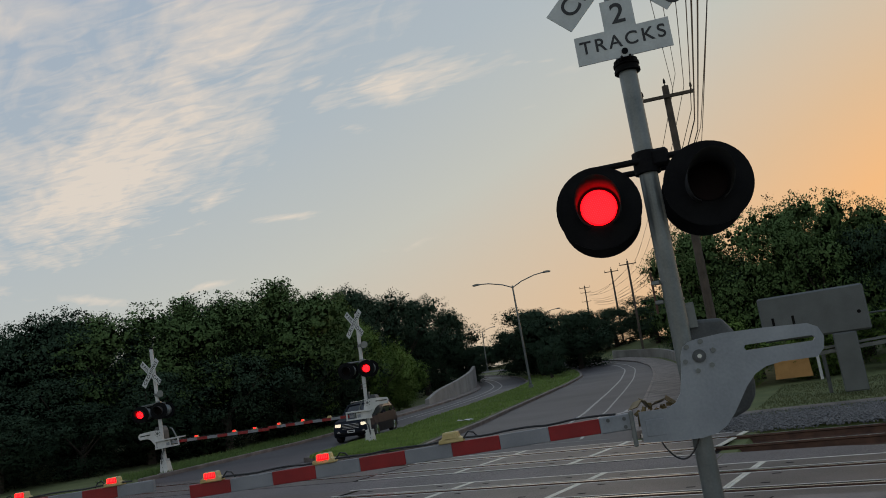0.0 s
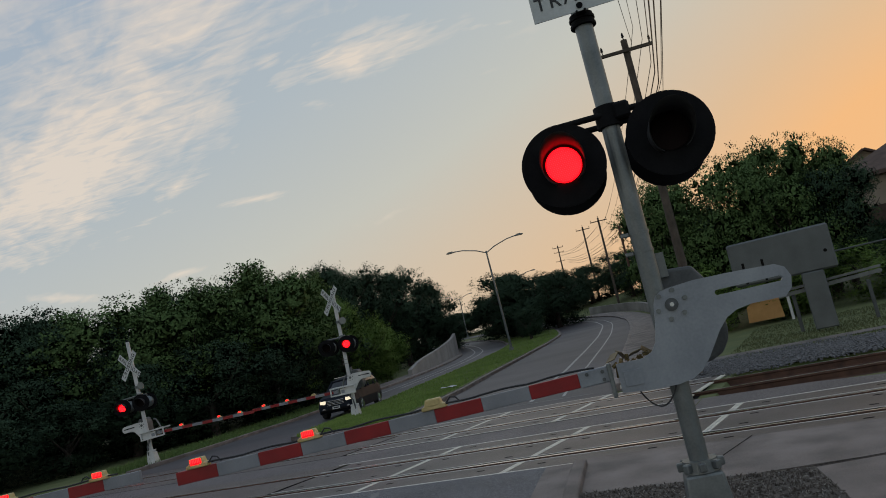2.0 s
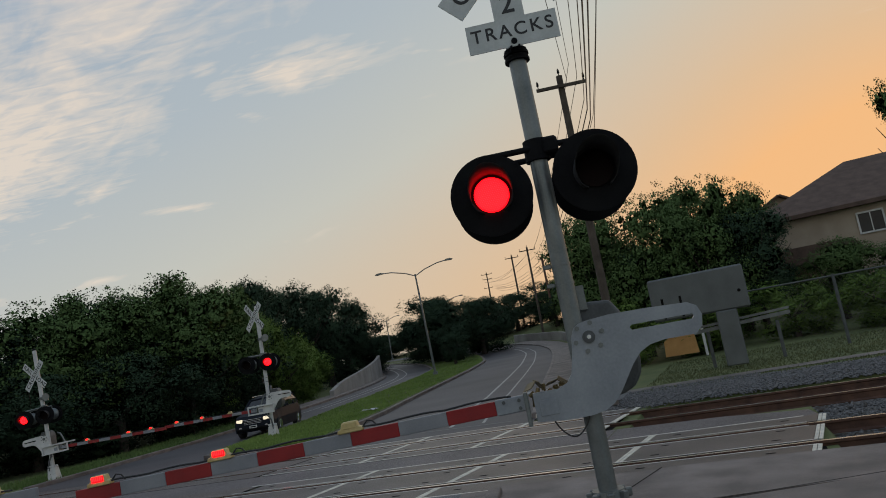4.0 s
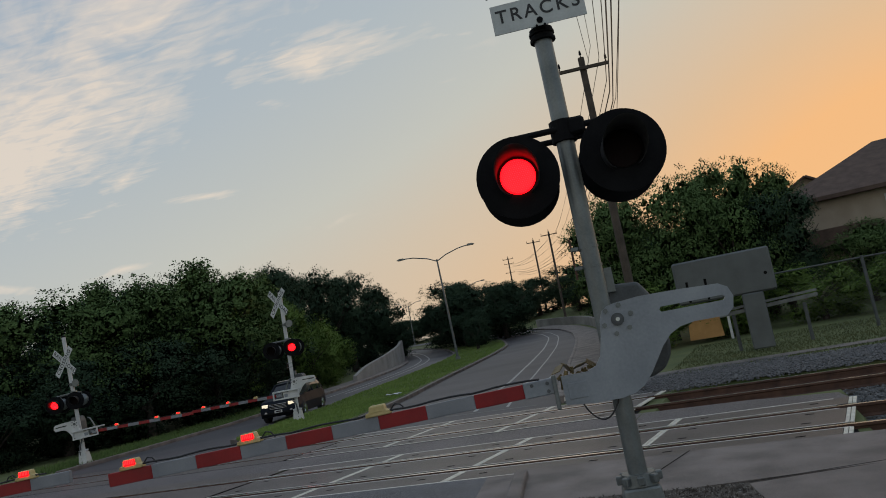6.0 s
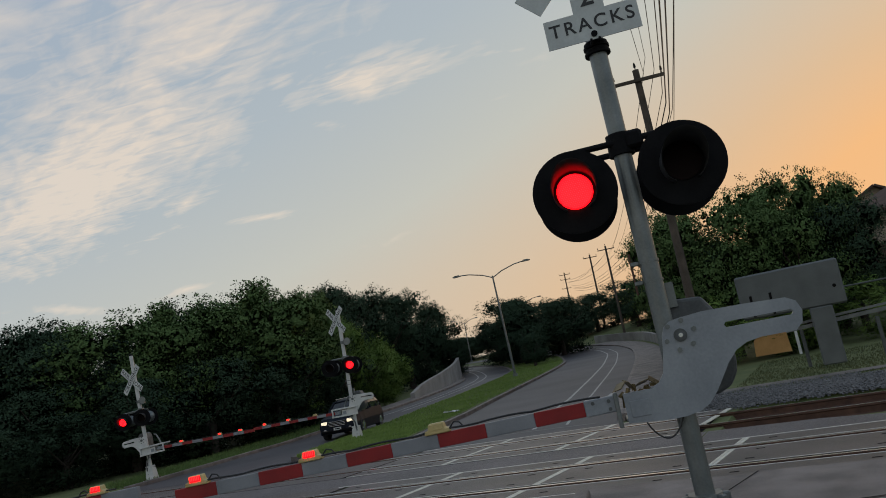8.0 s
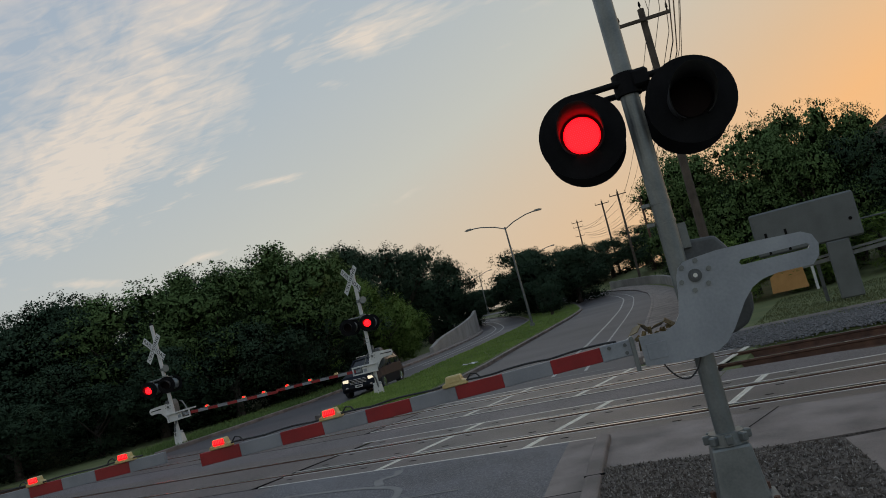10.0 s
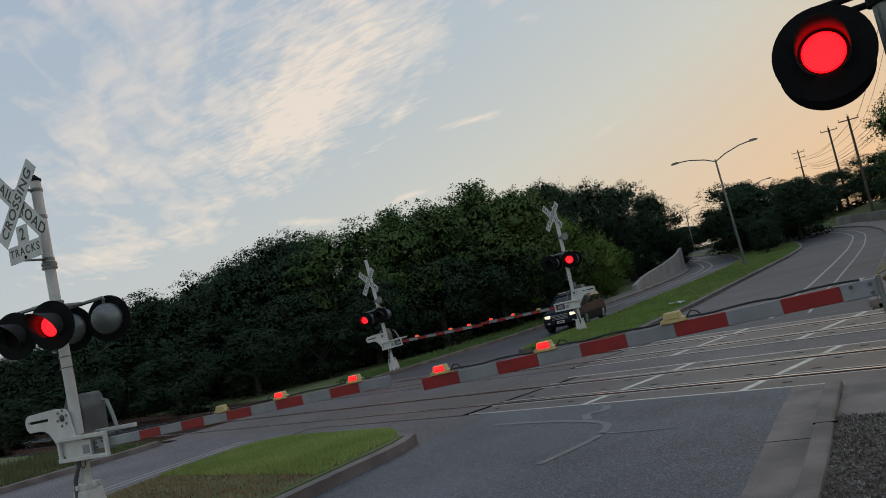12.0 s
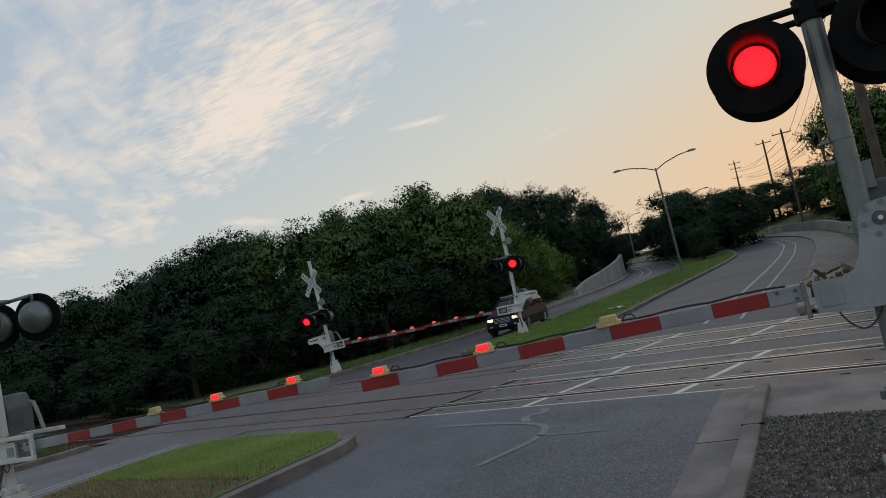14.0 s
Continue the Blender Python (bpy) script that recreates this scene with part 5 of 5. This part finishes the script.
sheet(bm, [(-4.2, 20.4), (9, 21.4), (9, 22.2), (-4.6, 21.2)], -0.045)
tagged(link("gravel_path", bm, CONCRETE), "pale worn path beyond the tracks", "path", kind="structure")


# ---- houses ----
def house(x, y, yaw, w, d, eave, ridge, label, windows=()):
    root = tagged(new("house"), label, "house", group="houses")
    z = bank_at(x, y)
    root.location, root.rotation_euler = (x, y, z), (0, 0, yaw)
    bm = bmesh.new()
    prism(bm, [(-w / 2, -1), (w / 2, -1), (w / 2, eave), (0, ridge), (-w / 2, eave)], -d / 2, d / 2)
    wall = part("wall", bm, HOUSE_WALL, root)
    for s in (-1, 1):
        bm = bmesh.new()
        k = 1.1
        p0, p1 = Vector((0, 0, ridge + 0.02)), Vector((s * w / 2 * k, 0, ridge - (ridge - eave) * k + 0.02))
        nrm = Vector((s * (ridge - eave), 0, w / 2)).normalized() * 0.14
        vs = []
        for yy in (-d / 2 - 0.45, d / 2 + 0.45):
            for p in (p0, p1, p1 + nrm, p0 + nrm):
                vs.append(bm.verts.new((p.x, yy, p.z)))
        for f in ((0, 1, 2, 3), (7, 6, 5, 4), (0, 4, 5, 1), (1, 5, 6, 2), (2, 6, 7, 3), (3, 7, 4, 0)):
            bm.faces.new([vs[i] for i in f])
        bmesh.ops.recalc_face_normals(bm, faces=bm.faces)
        part("roof", bm, ROOF, root, "brown shingle roof slope")
    for wx, wz, side in windows:
        win = new("window")
        win.parent = root
        if side:
            win.location, win.rotation_euler = (side * (w / 2 + 0.02), wx, wz), (0, 0, side * math.pi / 2)
        else:
            win.location = (wx, -d / 2 - 0.02, wz)
        bm = bmesh.new()
        for c, sz in (((0, 0, 0.6), (1.2, 0.1, 0.09)), ((0, 0, -0.6), (1.2, 0.1, 0.09)), ((-0.56, 0, 0), (0.09, 0.1, 1.2)), ((0.56, 0, 0), (0.09, 0.1, 1.2)), ((0, 0, 0), (0.05, 0.08, 1.2))):
            box(bm, c, sz)
        part("frame", bm, WHITE_PAINT, win, "pale window frame")
        bm = bmesh.new()
        box(bm, (0, 0.02, 0), (1.1, 0.03, 1.15))
        part("pane", bm, GLASS, win)
    return root


house(3.3, 62, 0.15, 6.5, 9, 5.0, 6.9, "dark-roofed house among trees", windows=((-1.5, 2.4, 0),))


def hip_house(x0, x1, y0, y1, eave, ridge):
    """A two-storey house with a hipped roof and a low porch roof."""
    root = tagged(new("house"), "tan two-storey house with a brown hipped roof", "house", group="houses")
    root.location = (x0, y0, 0)
    root.rotation_euler = (0, 0, -0.06)
    w, d = x1 - x0, y1 - y0
    bm = bmesh.new()
    box(bm, (w / 2, d / 2, eave / 2 - 0.3), (w, d, eave + 0.6))
    part("wall", bm, HOUSE_WALL, root)
    o = 0.5
    bm = bmesh.new()
    a = [bm.verts.new(p) for p in ((-o, -o, eave), (w + o, -o, eave), (w + o, d + o, eave), (-o, d + o, eave))]
    b = [bm.verts.new(p) for p in ((d / 2, d / 2, ridge), (w - d / 2, d / 2, ridge))]
    c = [bm.verts.new((v.co.x, v.co.y, eave - 0.22)) for v in a]
    for f in ((a[0], a[1], b[1], b[0]), (a[1], a[2], b[1]), (a[2], a[3], b[0], b[1]), (a[3], a[0], b[0]), tuple(c[::-1])):
        bm.faces.new(f)
    for i in range(4):
        bm.faces.new((a[i], c[i], c[(i + 1) % 4], a[(i + 1) % 4]))
    bmesh.ops.recalc_face_normals(bm, faces=bm.faces)
    part("roof", bm, ROOF, root, "brown shingle hipped roof")
    bm = bmesh.new()
    prism(bm, [(0.2, 3.2), (5.0, 3.2), (4.3, 4.1), (1.0, 4.1)], -2.6, 0.0)
    part("porch_roof", bm, ROOF, root, "low brown porch roof")
    for px in (0.6, 4.6):
        bm = bmesh.new()
        box(bm, (px, -2.3, 1.5), (0.25, 0.25, 3.4), bevel=0.02)
        part("porch_post", bm, HOUSE_WALL, root)
    for wx in (5.6, 9.6, 13.6):
        win = new("window")
        win.parent, win.location = root, (wx, -0.03, eave - 1.15)
        bm = bmesh.new()
        for c, sz in (((0, 0, 0.55), (1.3, 0.1, 0.09)), ((0, 0, -0.55), (1.3, 0.1, 0.09)), ((-0.62, 0, 0), (0.09, 0.1, 1.1)), ((0.62, 0, 0), (0.09, 0.1, 1.1)), ((0, 0, 0), (0.05, 0.08, 1.1))):
            box(bm, c, sz)
        part("frame", bm, WHITE_PAINT, win, "pale window frame")
        bm = bmesh.new()
        box(bm, (0, 0.02, 0), (1.2, 0.03, 1.05))
        part("pane", bm, GLASS, win)
    return root


hip_house(1.7, 18.5, 45.5, 56.5, 6.0, 9.1)


# ---- the waiting car ----
def suv(x, y, yaw):
    root = tagged(new("car"), "dark sport utility car with lit headlights waiting at the gate", "car")
    root.location, root.rotation_euler = (x, y, 0.0), (0, 0, yaw)
    root.scale = (0.88, 0.88, 0.86)
    # local: front towards -y
    def loft(sections, mat_, name, label="", parent=root):
        bm = bmesh.new()
        rings = []
        for yy, half, z0, z1, top in sections:
            ring = [(-half, z0), (-half * 1.02, (z0 + z1) / 2), (-top, z1), (0, z1 + 0.03), (top, z1), (half * 1.02, (z0 + z1) / 2), (half, z0)]
            rings.append([bm.verts.new((px, yy, pz)) for px, pz in ring])
        for a, b in zip(rings, rings[1:]):
            for k in range(7):
                bm.faces.new((a[k], a[(k + 1) % 7], b[(k + 1) % 7], b[k]))
        bm.faces.new(rings[0])
        bm.faces.new(rings[-1][::-1])
        bmesh.ops.recalc_face_normals(bm, faces=bm.faces)
        bmesh.ops.bevel(bm, geom=[e for e in bm.edges if e.calc_face_angle(0) > 0.5], offset=0.04, segments=2, affect="EDGES", profile=0.6)
        return part(name, bm, mat_, parent, label)

    loft([(-2.42, 0.74, 0.36, 0.78, 0.68), (-2.30, 0.88, 0.27, 0.98, 0.80), (-1.6, 0.94, 0.26, 1.08, 0.86), (-1.0, 0.95, 0.26, 1.12, 0.88), (1.9, 0.95, 0.26, 1.14, 0.88), (2.38, 0.88, 0.34, 1.10, 0.82)], CAR_PAINT, "body", "dark glossy car body")
    loft([(-1.15, 0.86, 1.08, 1.12, 0.80), (-0.35, 0.84, 1.08, 1.66, 0.66), (0.6, 0.84, 1.08, 1.74, 0.66), (1.8, 0.84, 1.08, 1.70, 0.64), (2.28, 0.80, 1.08, 1.24, 0.66)], GLASS, "cabin_glass", "dark tinted windows")
    loft([(-0.42, 0.70, 1.64, 1.68, 0.64), (0.6, 0.70, 1.72, 1.77, 0.66), (1.9, 0.70, 1.66, 1.72, 0.62)], CAR_PAINT, "roof")
    for s in (-1, 1):
        for a, b in (((s * 0.87, -1.12, 1.1), (s * 0.69, -0.38, 1.67)), ((s * 0.88, 0.35, 1.1), (s * 0.7, 0.4, 1.7)), ((s * 0.88, 1.35, 1.1), (s * 0.7, 1.3, 1.7)), ((s * 0.82, 2.26, 1.1), (s * 0.66, 1.9, 1.68))):
            bm = bmesh.new()
            tube(bm, a, b, 0.045, seg=8)
            part("pillar", bm, CAR_PAINT, root)
        bm = bmesh.new()
        tube(bm, (s * 0.62, -0.2, 1.79), (s * 0.62, 1.7, 1.80), 0.02, seg=6)
        part("roof_rack", bm, CHROME, root, "pale roof rail")
        bm = bmesh.new()
        box(bm, (s * 0.62, -2.36, 0.80), (0.30, 0.16, 0.15), rot=turned(0, 0, s * 0.35), bevel=0.03)
        part("headlight", bm, HEADLIGHT, root, "lit warm headlight")
        bm = bmesh.new()
        box(bm, (s * 1.05, -0.85, 1.18), (0.2, 0.1, 0.15), bevel=0.03)
        part("mirror", bm, CAR_PAINT, root)
        bm = bmesh.new()
        tube(bm, (s * 0.6, -2.44, 0.46), (s * 0.6, -2.38, 0.46), 0.08, seg=12)
        part("fog_lamp", bm, CHROME, root)
    grille = new("grille")
    grille.parent = root
    bm = bmesh.new()
    box(bm, (0, -2.42, 0.74), (0.84, 0.06, 0.26), bevel=0.02)
    part("grille_back", bm, BLACK, grille)
    for k in range(4):
        bm = bmesh.new()
        box(bm, (0, -2.455, 0.64 + 0.065 * k), (0.8, 0.02, 0.022), bevel=0.004)
        part("grille_bar", bm, CHROME, grille)
    bm = bmesh.new()
    box(bm, (0, -2.46, 0.5), (0.36, 0.012, 0.12))
    part("number_plate", bm, WHITE_PAINT, root, "white number plate with a plain bar")
    bm = bmesh.new()
    box(bm, (0, -2.468, 0.5), (0.24, 0.004, 0.05))
    part("plate_bar", bm, BLACK, root)
    bm = bmesh.new()
    box(bm, (0, -2.36, 0.42), (1.6, 0.2, 0.14), bevel=0.04)
    part("bumper", bm, BLACK, root)
    for sx in (-0.86, 0.86):
        for yy in (-1.5, 1.45):
            wheel = new("wheel")
            wheel.parent, wheel.location = root, (sx, yy, 0.37)
            bm = bmesh.new()
            vs = tube(bm, (-0.12, 0, 0), (0.12, 0, 0), 0.37, seg=24)
            bmesh.ops.bevel(bm, geom=[e for e in bm.edges if abs(e.calc_face_angle(0)) > 1.0], offset=0.03, segments=2, affect="EDGES", profile=0.5)
            part("tyre", bm, RUBBER, wheel)
            bm = bmesh.new()
            f = 1 if sx > 0 else -1
            tube(bm, (f * 0.10, 0, 0), (f * 0.128, 0, 0), 0.24, seg=18)
            for k in range(5):
                a = k * 1.2566
                box(bm, (f * 0.13, 0.12 * math.cos(a), 0.12 * math.sin(a)), (0.02, 0.05, 0.22), rot=turned(a - math.pi / 2, 0, 0))
            part("rim", bm, CHROME, wheel)
    return root


suv(-19.3, 26.9, math.radians(17))

# ---- clouds ----
def cloud_material():
    m = bpy.data.materials.new("cloud")
    m.use_nodes = True
    nt = m.node_tree
    N, Lk = nt.nodes, nt.links
    N.clear()
    out, mix, tr, em = N.new("ShaderNodeOutputMaterial"), N.new("ShaderNodeMixShader"), N.new("ShaderNodeBsdfTransparent"), N.new("ShaderNodeEmission")
    em.inputs["Color"].default_value = (0.90, 0.76, 0.62, 1)
    em.inputs["Strength"].default_value = 0.135
    tc = N.new("ShaderNodeTexCoord")

    def math_node(op, a, b=None):
        nd = N.new("ShaderNodeMath")
        nd.operation = op
        for i, v in enumerate((a, b)):
            if v is None:
                continue
            if isinstance(v, (int, float)):
                nd.inputs[i].default_value = v
            else:
                Lk.new(v, nd.inputs[i])
        return nd.outputs[0]

    def lobe(cx, cy, lx, ly, ang, power):
        """A soft ellipse on the cloud sheet, long axis turned by ang."""
        mp = N.new("ShaderNodeMapping")
        mp.vector_type = "TEXTURE"
        mp.inputs["Location"].default_value = (cx, cy, 0)
        mp.inputs["Rotation"].default_value = (0, 0, math.radians(ang))
        mp.inputs["Scale"].default_value = (lx, ly, 1)
        Lk.new(tc.outputs["Object"], mp.inputs["Vector"])
        g = N.new("ShaderNodeTexGradient")
        g.gradient_type = "SPHERICAL"
        Lk.new(mp.outputs[0], g.inputs[0])
        return math_node("MULTIPLY", g.outputs[0], power)

    lobes = [lobe(*a) for a in CLOUDS]
    total = lobes[0]
    for l in lobes[1:]:
        total = math_node("MAXIMUM", total, l)

    def streaks(scale, ang, along_, across, detail, dist):
        """Noise drawn out along a direction of the sheet."""
        mp = N.new("ShaderNodeMapping")
        mp.vector_type = "TEXTURE"
        mp.inputs["Rotation"].default_value = (0, 0, math.radians(ang))
        mp.inputs["Scale"].default_value = (along_, across, 1)
        Lk.new(tc.outputs["Object"], mp.inputs["Vector"])
        n = N.new("ShaderNodeTexNoise")
        n.inputs["Scale"].default_value, n.inputs["Detail"].default_value = scale, detail
        n.inputs["Distortion"].default_value = dist
        Lk.new(mp.outputs[0], n.inputs["Vector"])
        return math_node("SUBTRACT", n.outputs[0], 0.5)

    ripple = streaks(0.040, 8, 2.2, 0.7, 5, 0.9)
    wisps = streaks(0.012, 150, 2.2, 0.8, 6, 0.9)
    broad = streaks(0.0035, 150, 1.6, 1.0, 4, 0.4)
    crisp = lobes[0]
    for l in lobes[2:9]:
        crisp = math_node("MAXIMUM", crisp, l)
    ripple = math_node("MULTIPLY", ripple, math_node("ADD", math_node("MULTIPLY", crisp, 1.0), 0.2))
    d = math_node("ADD", math_node("MULTIPLY", ripple, 1.1), math_node("MULTIPLY", wisps, 1.0))
    d = math_node("ADD", d, math_node("MULTIPLY", broad, 1.1))
    d = math_node("ADD", d, math_node("MULTIPLY", total, 0.92))
    d = math_node("SUBTRACT", d, 0.29)
    d = math_node("MULTIPLY", d, 1.2)
    cl = N.new("ShaderNodeClamp")
    cl.inputs["Max"].default_value = 0.72
    Lk.new(d, cl.inputs[0])
    Lk.new(cl.outputs[0], mix.inputs[0])
    Lk.new(tr.outputs[0], mix.inputs[1])
    Lk.new(em.outputs[0], mix.inputs[2])
    Lk.new(mix.outputs[0], out.inputs[0])
    return m


# soft patches on the sheet: centre x, y, half lengths, turn, strength
CLOUDS = ((-982, 788, 1150, 250, 153, 0.95), (-1120, 530, 1500, 430, 155, 0.62), (-470, 818, 190, 105, 12, 1.0), (-540, 738, 60, 34, 150, 0.7), (-1000, 1012, 190, 70, 160, 0.85), (-1230, 1135, 230, 70, 160, 0.75), (-600, 915, 75, 45, 60, 0.55),
          (-1010, 1250, 110, 55, 30, 0.75), (-306, 891, 50, 16, 30, 0.6), (-1710, 1690, 220, 80, 170, 0.75), (-2010, 1480, 320, 120, 100, 0.65), (-2300, 950, 1000, 300, 165, 0.75), (-1800, 1000, 900, 200, 155, 0.7))
bm = bmesh.new()
bm.faces.new([bm.verts.new(p) for p in ((-3400, -200, 0), (600, -200, 0), (600, 2600, 0), (-3400, 2600, 0))][::-1])
clouds = tagged(link("cloud_backdrop", bm, cloud_material()), "thin rippled evening clouds high in the sky", "clouds", kind="structure")
clouds.location = (0, 0, 400)
